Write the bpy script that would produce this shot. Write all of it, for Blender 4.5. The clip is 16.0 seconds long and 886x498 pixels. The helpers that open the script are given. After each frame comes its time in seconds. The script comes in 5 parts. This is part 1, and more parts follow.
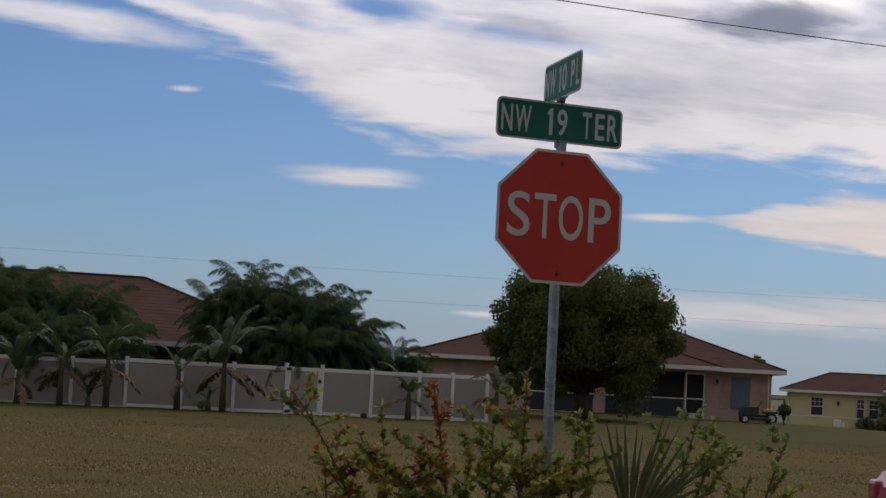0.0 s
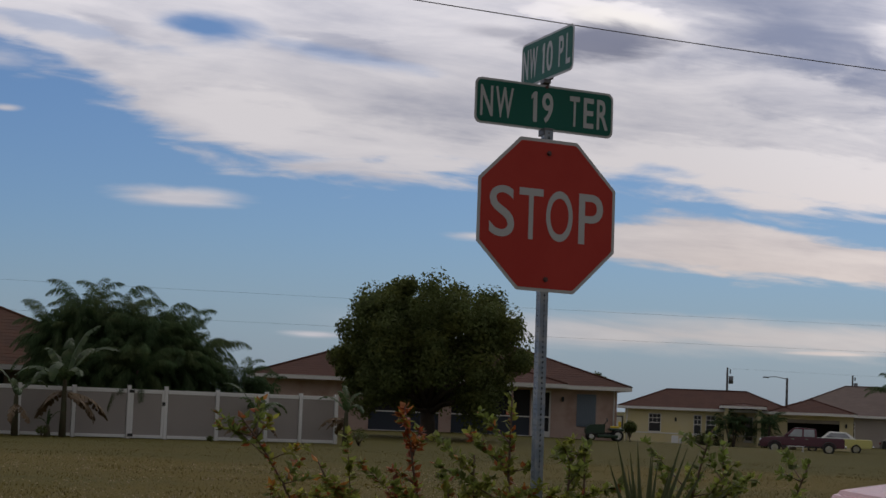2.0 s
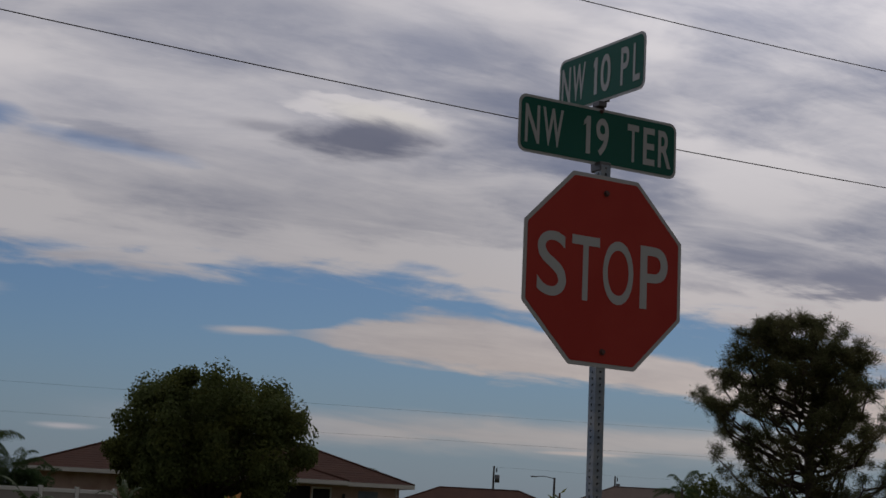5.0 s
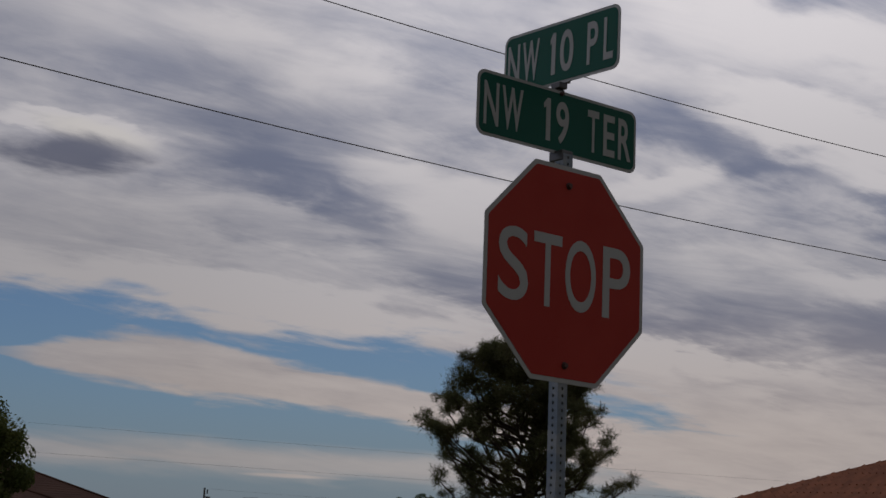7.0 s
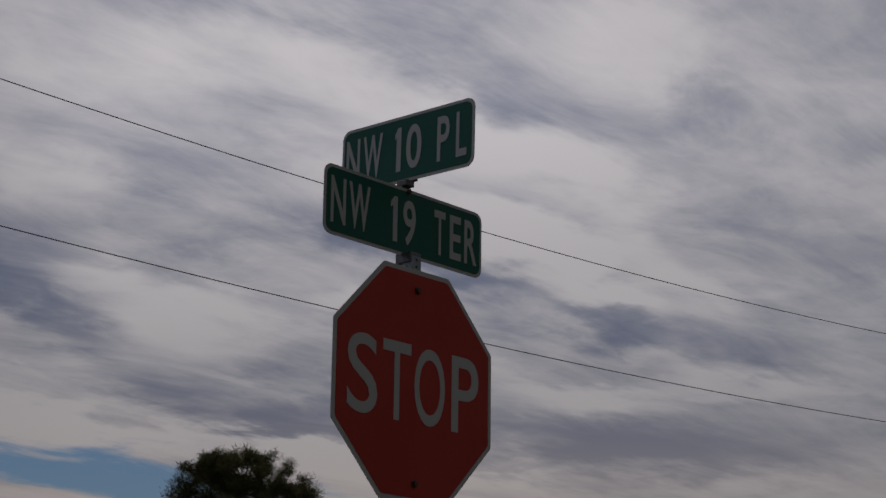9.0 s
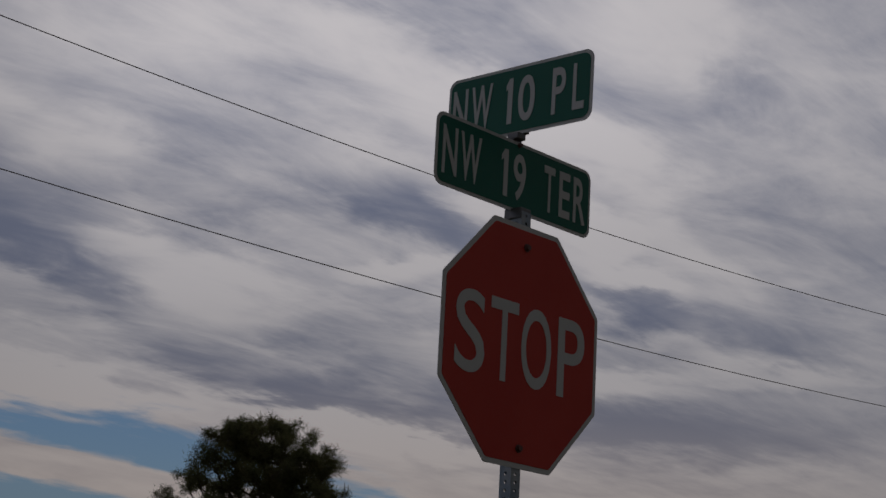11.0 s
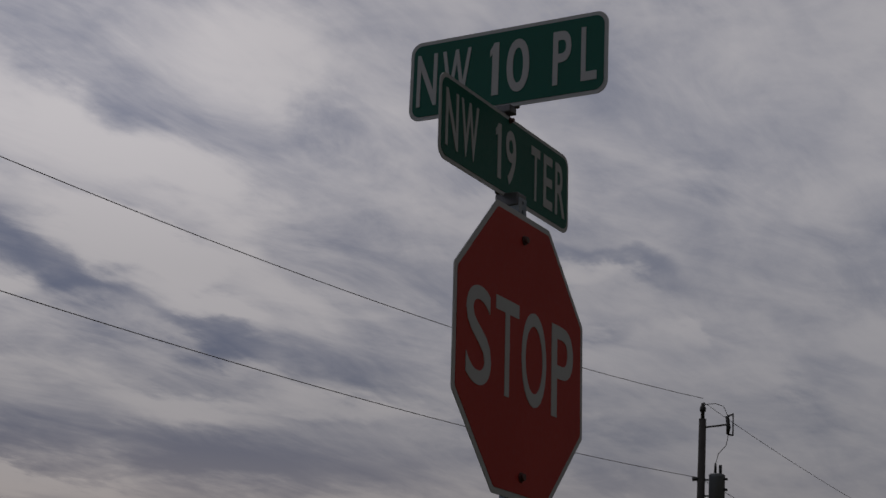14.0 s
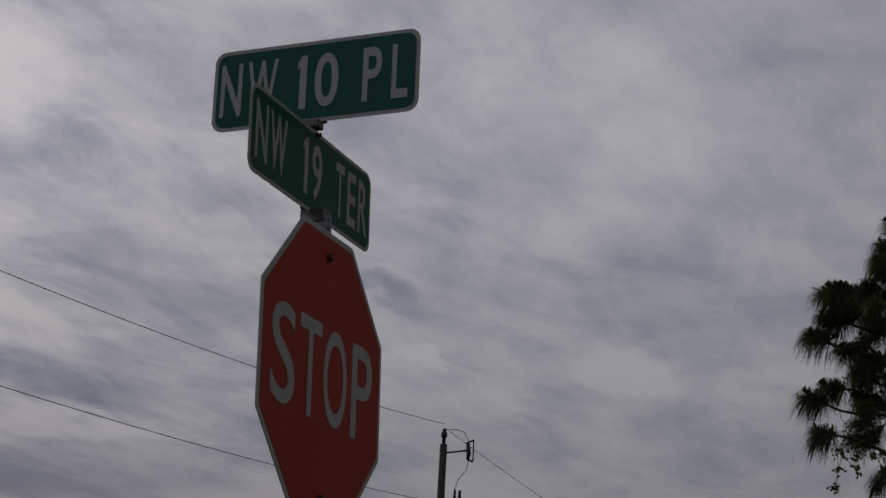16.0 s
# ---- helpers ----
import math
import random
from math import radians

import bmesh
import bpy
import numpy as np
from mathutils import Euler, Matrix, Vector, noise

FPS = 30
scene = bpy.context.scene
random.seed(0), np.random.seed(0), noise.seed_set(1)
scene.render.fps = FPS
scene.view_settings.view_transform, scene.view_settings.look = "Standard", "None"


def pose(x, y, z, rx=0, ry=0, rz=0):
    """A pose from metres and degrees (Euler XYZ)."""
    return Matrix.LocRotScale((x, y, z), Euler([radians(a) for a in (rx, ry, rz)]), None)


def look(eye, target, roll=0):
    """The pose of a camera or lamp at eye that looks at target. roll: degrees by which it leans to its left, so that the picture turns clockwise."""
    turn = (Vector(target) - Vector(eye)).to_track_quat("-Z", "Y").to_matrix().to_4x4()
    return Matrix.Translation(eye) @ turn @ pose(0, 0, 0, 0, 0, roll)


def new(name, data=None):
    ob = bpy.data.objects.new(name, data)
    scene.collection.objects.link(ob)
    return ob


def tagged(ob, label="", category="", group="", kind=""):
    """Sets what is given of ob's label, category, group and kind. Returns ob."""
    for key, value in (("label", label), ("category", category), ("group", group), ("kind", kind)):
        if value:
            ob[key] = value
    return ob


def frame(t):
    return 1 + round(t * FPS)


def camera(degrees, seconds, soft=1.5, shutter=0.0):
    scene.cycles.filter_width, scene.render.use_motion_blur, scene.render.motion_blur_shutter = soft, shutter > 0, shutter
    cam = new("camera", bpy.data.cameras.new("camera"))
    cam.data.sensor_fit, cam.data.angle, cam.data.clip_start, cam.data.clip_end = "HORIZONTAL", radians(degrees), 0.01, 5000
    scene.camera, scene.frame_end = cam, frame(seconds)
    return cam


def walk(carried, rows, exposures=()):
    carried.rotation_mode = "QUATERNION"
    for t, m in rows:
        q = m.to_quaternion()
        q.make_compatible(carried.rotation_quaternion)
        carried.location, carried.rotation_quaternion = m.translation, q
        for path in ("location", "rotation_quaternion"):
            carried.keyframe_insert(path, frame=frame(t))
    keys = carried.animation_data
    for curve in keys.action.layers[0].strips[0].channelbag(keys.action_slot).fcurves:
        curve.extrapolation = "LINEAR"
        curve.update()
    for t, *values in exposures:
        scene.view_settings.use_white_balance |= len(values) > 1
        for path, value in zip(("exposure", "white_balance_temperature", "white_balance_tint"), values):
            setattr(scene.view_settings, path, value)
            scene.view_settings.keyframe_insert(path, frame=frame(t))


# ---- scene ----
cam = camera(26.68, 16.0)
PATH = [
    (0, (-3.932, -9.780, 1.620), (-3.303, -7.886, 1.756), 2.94),
    (0.5, (-4.052, -9.385, 1.623), (-3.358, -7.515, 1.767), 3.02),
    (1, (-4.034, -8.992, 1.589), (-3.330, -7.127, 1.749), 2.55),
    (1.5, (-4.085, -8.590, 1.582), (-3.314, -6.751, 1.743), 2.17),
    (2, (-4.151, -8.220, 1.602), (-3.352, -6.394, 1.767), 2.26),
    (2.5, (-4.116, -7.836, 1.612), (-3.307, -6.020, 1.831), 2.42),
    (3, (-4.215, -7.488, 1.609), (-3.346, -5.708, 1.889), 2.67),
    (3.5, (-4.181, -7.080, 1.581), (-3.294, -5.311, 1.868), 2.30),
    (4, (-4.159, -6.734, 1.617), (-3.227, -4.988, 1.909), 1.35),
    (4.2, (-4.182, -6.561, 1.601), (-3.222, -4.829, 1.881), 1.96),
    (6.3, (-4.292, -5.040, 1.582), (-3.218, -3.377, 1.869), 3.19),
    (6.5, (-4.301, -4.926, 1.590), (-3.197, -3.285, 1.882), 3.49),
    (7, (-4.412, -4.628, 1.590), (-3.148, -3.110, 1.907), 3.08),
    (7.5, (-4.405, -4.320, 1.583), (-3.096, -2.847, 1.925), 2.90),
    (8, (-4.346, -4.117, 1.600), (-2.989, -2.702, 1.993), 2.36),
    (8.5, (-4.371, -4.029, 1.623), (-2.937, -2.700, 2.050), 1.61),
    (8.7, (-4.389, -4.012, 1.641), (-2.938, -2.706, 2.082), 1.60),
    (10.8, (-4.432, -3.743, 1.620), (-2.965, -2.454, 2.048), 4.09),
    (11, (-4.388, -3.632, 1.613), (-2.941, -2.316, 2.033), 4.36),
    (11.5, (-4.279, -3.394, 1.603), (-2.834, -2.080, 2.030), 4.89),
    (12, (-4.325, -3.127, 1.602), (-2.845, -1.855, 2.040), 4.60),
    (12.5, (-4.333, -2.832, 1.617), (-2.807, -1.615, 2.053), 3.88),
    (13, (-4.255, -2.568, 1.612), (-2.679, -1.419, 2.057), 3.83),
    (13.5, (-4.286, -2.297, 1.624), (-2.640, -1.255, 2.079), 3.43),
    (13.6, (-4.290, -2.249, 1.628), (-2.634, -1.225, 2.086), 3.12),
    (14, (-4.284, -2.145, 1.642), (-2.589, -1.196, 2.121), 3.36),
    (14.5, (-4.230, -2.092, 1.644), (-2.520, -1.208, 2.185), 3.54),
    (15, (-4.266, -2.042, 1.655), (-2.515, -1.264, 2.230), 3.10),
    (15.5, (-4.287, -1.987, 1.649), (-2.515, -1.254, 2.218), 3.12),
    (16, (-4.277, -1.961, 1.640), (-2.475, -1.264, 2.158), 3.25),
]
walk(cam, [(t, look(eye, target, roll)) for t, eye, target, roll in PATH],
     exposures=[(0, -0.23), (0.5, -0.50), (1.0, -0.50), (2.0, -0.46), (2.5, -0.66), (3.0, -0.92), (3.5, -1.03), (4.2, -1.08), (6.3, -1.08), (7.0, -1.30), (8.0, -1.62), (9.0, -1.71), (12.0, -1.73), (14.0, -1.70), (16.0, -1.60)])

# ---- world: clear sky with layered cloud, soft sun high behind the sign ----
SUN_AZ, SUN_EL = 58.0, 48.0   # degrees, azimuth from +y towards +x


class Val:
    """A number in a node tree, with arithmetic that makes Math nodes."""
    def __init__(self, tree, out):
        self.tree, self.out = tree, out

    def op(self, kind, *others):
        n = self.tree.nodes.new("ShaderNodeMath")
        n.operation = kind
        for i, o in enumerate((self, *others)):
            if isinstance(o, Val):
                self.tree.links.new(o.out, n.inputs[i])
            else:
                n.inputs[i].default_value = o
        return Val(self.tree, n.outputs[0])

    def __add__(self, o): return self.op("ADD", o)
    def __sub__(self, o): return self.op("SUBTRACT", o)
    def __mul__(self, o): return self.op("MULTIPLY", o)
    def __truediv__(self, o): return self.op("DIVIDE", o)

    def step(self, a, b, lo=0.0, hi=1.0):
        n = self.tree.nodes.new("ShaderNodeMapRange")
        n.interpolation_type = "SMOOTHSTEP"
        self.tree.links.new(self.out, n.inputs[0])
        for i, x in enumerate((a, b, lo, hi)):
            n.inputs[i + 1].default_value = x
        return Val(self.tree, n.outputs[0])


def profile(v, stops, scale):
    """Piecewise smooth value over v, both divided by a scale."""
    n = v.tree.nodes.new("ShaderNodeValToRGB")
    n.color_ramp.interpolation = "LINEAR"
    el = n.color_ramp.elements
    while len(el) < len(stops):
        el.new(0.5)
    for e, (x, y) in zip(el, stops):
        e.position, e.color = x / 100.0, (y / scale,) * 3 + (1,)
    v.tree.links.new((v * 0.01).out, n.inputs[0])
    return Val(v.tree, n.outputs[0]) * scale


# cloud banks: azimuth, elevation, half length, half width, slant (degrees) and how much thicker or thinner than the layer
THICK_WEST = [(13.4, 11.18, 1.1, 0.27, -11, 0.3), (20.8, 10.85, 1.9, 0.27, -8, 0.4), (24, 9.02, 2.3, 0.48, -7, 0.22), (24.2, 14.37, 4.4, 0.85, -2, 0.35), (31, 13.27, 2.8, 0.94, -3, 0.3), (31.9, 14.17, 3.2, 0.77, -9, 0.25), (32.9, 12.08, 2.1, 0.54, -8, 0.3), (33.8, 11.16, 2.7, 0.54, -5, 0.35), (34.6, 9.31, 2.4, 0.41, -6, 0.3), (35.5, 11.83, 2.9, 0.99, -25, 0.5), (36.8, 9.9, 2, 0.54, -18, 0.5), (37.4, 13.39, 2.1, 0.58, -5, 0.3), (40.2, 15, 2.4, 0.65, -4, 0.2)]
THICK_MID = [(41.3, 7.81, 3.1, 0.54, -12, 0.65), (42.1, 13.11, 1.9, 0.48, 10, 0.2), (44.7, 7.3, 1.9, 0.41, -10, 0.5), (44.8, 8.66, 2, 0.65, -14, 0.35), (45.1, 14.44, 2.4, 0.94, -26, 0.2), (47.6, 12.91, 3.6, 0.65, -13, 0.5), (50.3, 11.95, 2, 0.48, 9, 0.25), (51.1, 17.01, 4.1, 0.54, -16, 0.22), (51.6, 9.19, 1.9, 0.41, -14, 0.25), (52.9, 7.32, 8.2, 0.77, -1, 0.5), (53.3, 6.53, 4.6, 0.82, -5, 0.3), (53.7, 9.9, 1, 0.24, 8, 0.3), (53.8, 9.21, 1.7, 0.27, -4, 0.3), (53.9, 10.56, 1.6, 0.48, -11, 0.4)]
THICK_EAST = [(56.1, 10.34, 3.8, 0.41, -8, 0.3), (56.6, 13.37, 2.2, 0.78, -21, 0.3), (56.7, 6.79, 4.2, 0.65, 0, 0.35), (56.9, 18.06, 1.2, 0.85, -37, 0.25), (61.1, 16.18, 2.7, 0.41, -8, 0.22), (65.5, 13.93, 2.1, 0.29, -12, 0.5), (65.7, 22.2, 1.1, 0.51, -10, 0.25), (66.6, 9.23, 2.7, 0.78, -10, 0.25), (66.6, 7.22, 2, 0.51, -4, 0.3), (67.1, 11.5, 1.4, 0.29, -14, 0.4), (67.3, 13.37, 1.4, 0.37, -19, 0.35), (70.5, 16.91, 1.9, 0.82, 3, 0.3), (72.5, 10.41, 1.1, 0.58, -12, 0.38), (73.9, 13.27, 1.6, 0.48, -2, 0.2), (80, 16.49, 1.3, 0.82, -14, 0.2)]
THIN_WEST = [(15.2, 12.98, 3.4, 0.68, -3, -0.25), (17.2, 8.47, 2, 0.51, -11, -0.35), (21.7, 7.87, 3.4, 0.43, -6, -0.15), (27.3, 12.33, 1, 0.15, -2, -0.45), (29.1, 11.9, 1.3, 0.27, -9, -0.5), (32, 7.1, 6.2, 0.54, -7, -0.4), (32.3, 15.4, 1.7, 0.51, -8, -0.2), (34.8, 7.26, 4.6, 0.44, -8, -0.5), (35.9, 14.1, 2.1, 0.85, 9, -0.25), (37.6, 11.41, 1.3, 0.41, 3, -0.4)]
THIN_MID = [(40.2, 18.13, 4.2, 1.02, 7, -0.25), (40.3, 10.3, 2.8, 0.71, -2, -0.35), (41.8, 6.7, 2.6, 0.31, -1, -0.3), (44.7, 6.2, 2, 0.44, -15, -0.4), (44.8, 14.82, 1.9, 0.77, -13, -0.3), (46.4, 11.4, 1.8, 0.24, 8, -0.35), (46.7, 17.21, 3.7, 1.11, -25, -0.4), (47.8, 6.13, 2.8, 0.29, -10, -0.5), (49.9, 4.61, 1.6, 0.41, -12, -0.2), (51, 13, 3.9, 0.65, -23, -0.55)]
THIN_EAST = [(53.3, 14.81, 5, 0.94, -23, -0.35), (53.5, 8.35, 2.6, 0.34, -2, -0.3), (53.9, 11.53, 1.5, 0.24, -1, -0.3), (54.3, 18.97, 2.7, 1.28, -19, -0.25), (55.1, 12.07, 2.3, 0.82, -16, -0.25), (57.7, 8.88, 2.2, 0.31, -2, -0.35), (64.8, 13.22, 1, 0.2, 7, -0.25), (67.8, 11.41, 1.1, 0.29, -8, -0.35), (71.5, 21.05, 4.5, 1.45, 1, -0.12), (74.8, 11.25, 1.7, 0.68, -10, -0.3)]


def build_world():
    world = bpy.data.worlds.new("sky")
    scene.world = world
    world.use_nodes = True
    tree = world.node_tree
    nodes, links = tree.nodes, tree.links
    nodes.clear()
    geo = nodes.new("ShaderNodeTexCoord")
    sep = nodes.new("ShaderNodeSeparateXYZ")
    links.new(geo.outputs["Generated"], sep.inputs[0])
    x, y, z = (Val(tree, o) for o in sep.outputs)
    az = x.op("ARCTAN2", y) * (180 / math.pi)
    el = z.op("ARCSINE") * (180 / math.pi)

    def mixed(fac, a, b):
        m = nodes.new("ShaderNodeMix")
        m.data_type = "RGBA"
        links.new(fac.out, m.inputs[0])
        for v, s in ((a, m.inputs[6]), (b, m.inputs[7])):
            if isinstance(v, tuple):
                s.default_value = (*v, 1)
            else:
                links.new(v, s)
        return m.outputs[2]

    def fbm(sx, sy, ox=0.0, detail=6.0, rough=0.55, warp=0.0, turn=0.0):
        """Noise on the cloud layer: streaks run towards azimuth 95 + turn."""
        lift = z.op("MAXIMUM", 0.0) * 0.6 + 0.09
        px, py = x / lift, y / lift
        a = radians(95 + turn)
        along, across = px * math.sin(a) + py * math.cos(a), px * math.cos(a) - py * math.sin(a)
        c = nodes.new("ShaderNodeCombineXYZ")
        links.new((along * sx + ox).out, c.inputs[0])
        links.new((across * sy + ox * 0.7).out, c.inputs[1])
        n = nodes.new("ShaderNodeTexNoise")
        links.new(c.outputs[0], n.inputs["Vector"])
        n.inputs["Scale"].default_value, n.inputs["Detail"].default_value, n.inputs["Roughness"].default_value = 1.0, detail, rough
        n.inputs["Distortion"].default_value = warp
        return Val(tree, n.outputs[0])

    def blob(a, e, ra, re, tilt=0.0, ragged=0.8, soft=0.6):
        """A flat cloud at azimuth a and elevation e, with half widths in degrees."""
        da, de = (az - a) / ra, (el - e + (az - a) * tilt) / re
        r = (da * da + de * de).op("SQRT") + (fine - 0.5) * ragged * 2.0
        return r.step(1.0 + soft * 0.3, 1.0 - soft)

    fine = fbm(3.0, 4.4, 3.1, 6.0, 0.54, 0.3)
    broad = fbm(0.6, 1.35, 7.7, 3.0, 0.5, 0.6)
    mid = fbm(1.3, 2.3, 12.3, 6.0, 0.54, 0.7, -12)
    wisp = fbm(2.4, 8.5, 31.0, 8.0, 0.62, 0.5, -6)
    veil = fbm(1.6, 3.4, 44.0, 9.0, 0.66, 1.2, 8)
    puff = fbm(3.6, 3.6, 21.0, 6.0, 0.54, 0.5, 20)
    # the lower edge of the large layer
    edge = profile(az, [(0, 12.4), (8, 11.0), (10.1, 10.0), (11.8, 9.6), (13.3, 8.85), (14.9, 8.0), (17.2, 7.2), (19.6, 6.8), (22, 6.6), (26, 7.0), (30.7, 6.85), (34, 6.05), (37.5, 6.0), (40.9, 6.0), (47, 4.2), (55, 0.5), (70, -4.0)], 20.0)
    layer = (el - edge + (fine - 0.5) * 2.6 + (mid - 0.5) * 1.2).step(-0.35, 0.55)
    hole = blob(16.2, 11.1, 2.1, 0.50, 0.06, 0.9, 0.8) * 0.97
    hole = hole.op("MAXIMUM", blob(11.6, 10.9, 3.0, 0.35, 0.15, 1.6) * 0.45)
    hole = hole.op("MAXIMUM", blob(20.0, 10.55, 3.3, 0.3, 0.12, 0.9) * 0.5)
    layer = (layer - hole).op("MAXIMUM", 0.0)
    low = profile(az, [(0, 6), (26.8, 5.15), (30.6, 5.18), (33.4, 4.92), (36.8, 4.6), (39.4, 4.22), (46, 3.2), (60, 1.5)], 20.0)
    thick = profile(az, [(0, 0), (25.5, 0.0), (26.8, 0.12), (28.8, 0.55), (30.6, 0.84), (33.4, 0.76), (36.8, 0.56), (41, 0.56), (46, 0.9), (60, 2.0)], 20.0)
    band = ((el - low).op("ABSOLUTE") / (thick + 0.02) + (fine - 0.5) * 1.5).step(1.25, 0.7)
    band = band * az.step(25.6, 28.0)
    haze = ((el - 2.35).op("ABSOLUTE") + (mid - 0.5) * 0.9).step(0.75, 0.05) * az.step(18, 29) * 0.7
    cover = layer.op("MAXIMUM", band).op("MAXIMUM", haze)
    for args in ((15.5, 5.95, 2.1, 0.34, 0.0, 0.5, 0.75), (25.0, 5.15, 1.5, 0.16, 0.0, 0.6, 0.8), (10.2, 8.3, 0.5, 0.12, 0.0, 0.8, 0.9),
                 (19.8, 1.95, 1.1, 0.12, 0.0, 0.5, 0.8), (35.5, 1.95, 2.2, 0.1, 0.0, 0.4, 0.8)):
        cover = cover.op("MAXIMUM", blob(*args) * 0.9)
    cover = cover.op("MAXIMUM", blob(6.3, 10.15, 4.8, 0.50, 0.10, 0.7, 0.7) * 0.9)
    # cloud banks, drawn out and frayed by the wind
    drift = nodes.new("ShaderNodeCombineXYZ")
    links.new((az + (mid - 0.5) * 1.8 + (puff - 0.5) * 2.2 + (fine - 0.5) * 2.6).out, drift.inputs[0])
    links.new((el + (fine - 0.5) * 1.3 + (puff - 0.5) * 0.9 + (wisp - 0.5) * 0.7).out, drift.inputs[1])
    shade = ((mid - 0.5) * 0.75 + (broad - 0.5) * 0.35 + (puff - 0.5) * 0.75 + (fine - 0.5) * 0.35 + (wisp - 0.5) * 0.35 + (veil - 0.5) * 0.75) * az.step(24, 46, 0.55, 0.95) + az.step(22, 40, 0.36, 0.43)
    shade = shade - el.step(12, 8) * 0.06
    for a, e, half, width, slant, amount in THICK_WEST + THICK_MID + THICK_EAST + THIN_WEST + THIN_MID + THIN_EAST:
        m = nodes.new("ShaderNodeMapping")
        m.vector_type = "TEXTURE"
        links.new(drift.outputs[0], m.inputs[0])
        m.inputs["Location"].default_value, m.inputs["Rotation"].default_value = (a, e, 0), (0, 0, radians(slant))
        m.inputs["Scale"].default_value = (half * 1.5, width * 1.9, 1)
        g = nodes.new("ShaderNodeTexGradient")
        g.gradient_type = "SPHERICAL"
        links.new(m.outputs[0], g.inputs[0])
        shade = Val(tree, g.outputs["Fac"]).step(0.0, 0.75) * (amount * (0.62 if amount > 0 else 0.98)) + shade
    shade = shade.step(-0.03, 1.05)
    dark = blob(28.1, 11.15, 2.4, 0.60, 0.06, 1.25, 0.7).op("MAXIMUM", blob(25.2, 11.4, 1.6, 0.22, 0.05, 1.2, 0.9) * 0.5)
    lit = blob(28.8, 11.9, 2.0, 0.34, 0.12, 1.3, 0.9)
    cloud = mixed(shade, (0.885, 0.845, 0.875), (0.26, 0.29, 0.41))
    cloud = mixed(lit * 0.8, cloud, (0.95, 0.90, 0.87))
    cloud = mixed(dark * 0.88, cloud, (0.17, 0.185, 0.27))
    cloud = mixed(el.step(9, 3) * az.step(20, 33) * 0.7, cloud, (0.84, 0.71, 0.635))
    # the layer glows more towards the hidden sun
    glow = el.step(8.5, 12.5) * 0.33 - el.step(10, 13) * az.step(29, 34) * 0.20 + el.step(10, 18) * az.step(22, 40) * az.step(66, 48, 0.6, 1.0) * 0.57 + az.step(28, 40) * 0.22 + el.step(6, 20) * az.step(56, 74) * 0.45 + 1.0
    g = nodes.new("ShaderNodeVectorMath")
    g.operation = "SCALE"
    links.new(cloud, g.inputs[0])
    links.new(glow.out, g.inputs["Scale"])
    cloud = mixed(az.step(50, 76) * 0.5, g.outputs[0], (0.505, 0.52, 0.59))
    air = nodes.new("ShaderNodeTexSky")
    air.sky_type, air.sun_disc = "NISHITA", False
    air.sun_elevation, air.sun_rotation = radians(SUN_EL), radians(SUN_AZ)
    air.air_density, air.dust_density, air.ozone_density = 1.0, 0.6, 2.0
    gain = nodes.new("ShaderNodeVectorMath")
    gain.operation = "MULTIPLY"
    links.new(air.outputs[0], gain.inputs[0])
    gain.inputs[1].default_value = (0.049, 0.064, 0.089)
    blue = mixed(el.step(5.5, 0.0) * 0.55, gain.outputs[0], (0.34, 0.42, 0.565))
    # unseen grey overcast added behind to dim and neutralise the fill; cloud overhead
    behind = y.step(0.25, -0.2)
    cover = cover.op("MAXIMUM", z.step(0.42, 0.55) * 0.7)
    sky = mixed(cover, blue, cloud)
    sky = mixed(behind * 0.9, sky, (0.30, 0.295, 0.30))
    bg = nodes.new("ShaderNodeBackground")
    links.new(sky, bg.inputs[0])
    bg.inputs[1].default_value = 1.0
    out = nodes.new("ShaderNodeOutputWorld")
    links.new(bg.outputs[0], out.inputs[0])


build_world()
sun = new("sun", bpy.data.lights.new("sun", "SUN"))
sun.data.energy, sun.data.angle, sun.data.color = 0.7, radians(14), (1.0, 0.95, 0.88)
sd = Vector((math.sin(radians(SUN_AZ)) * math.cos(radians(SUN_EL)), math.cos(radians(SUN_AZ)) * math.cos(radians(SUN_EL)), math.sin(radians(SUN_EL))))
sun.matrix_world = look(sd * 200, (0, 0, 0))


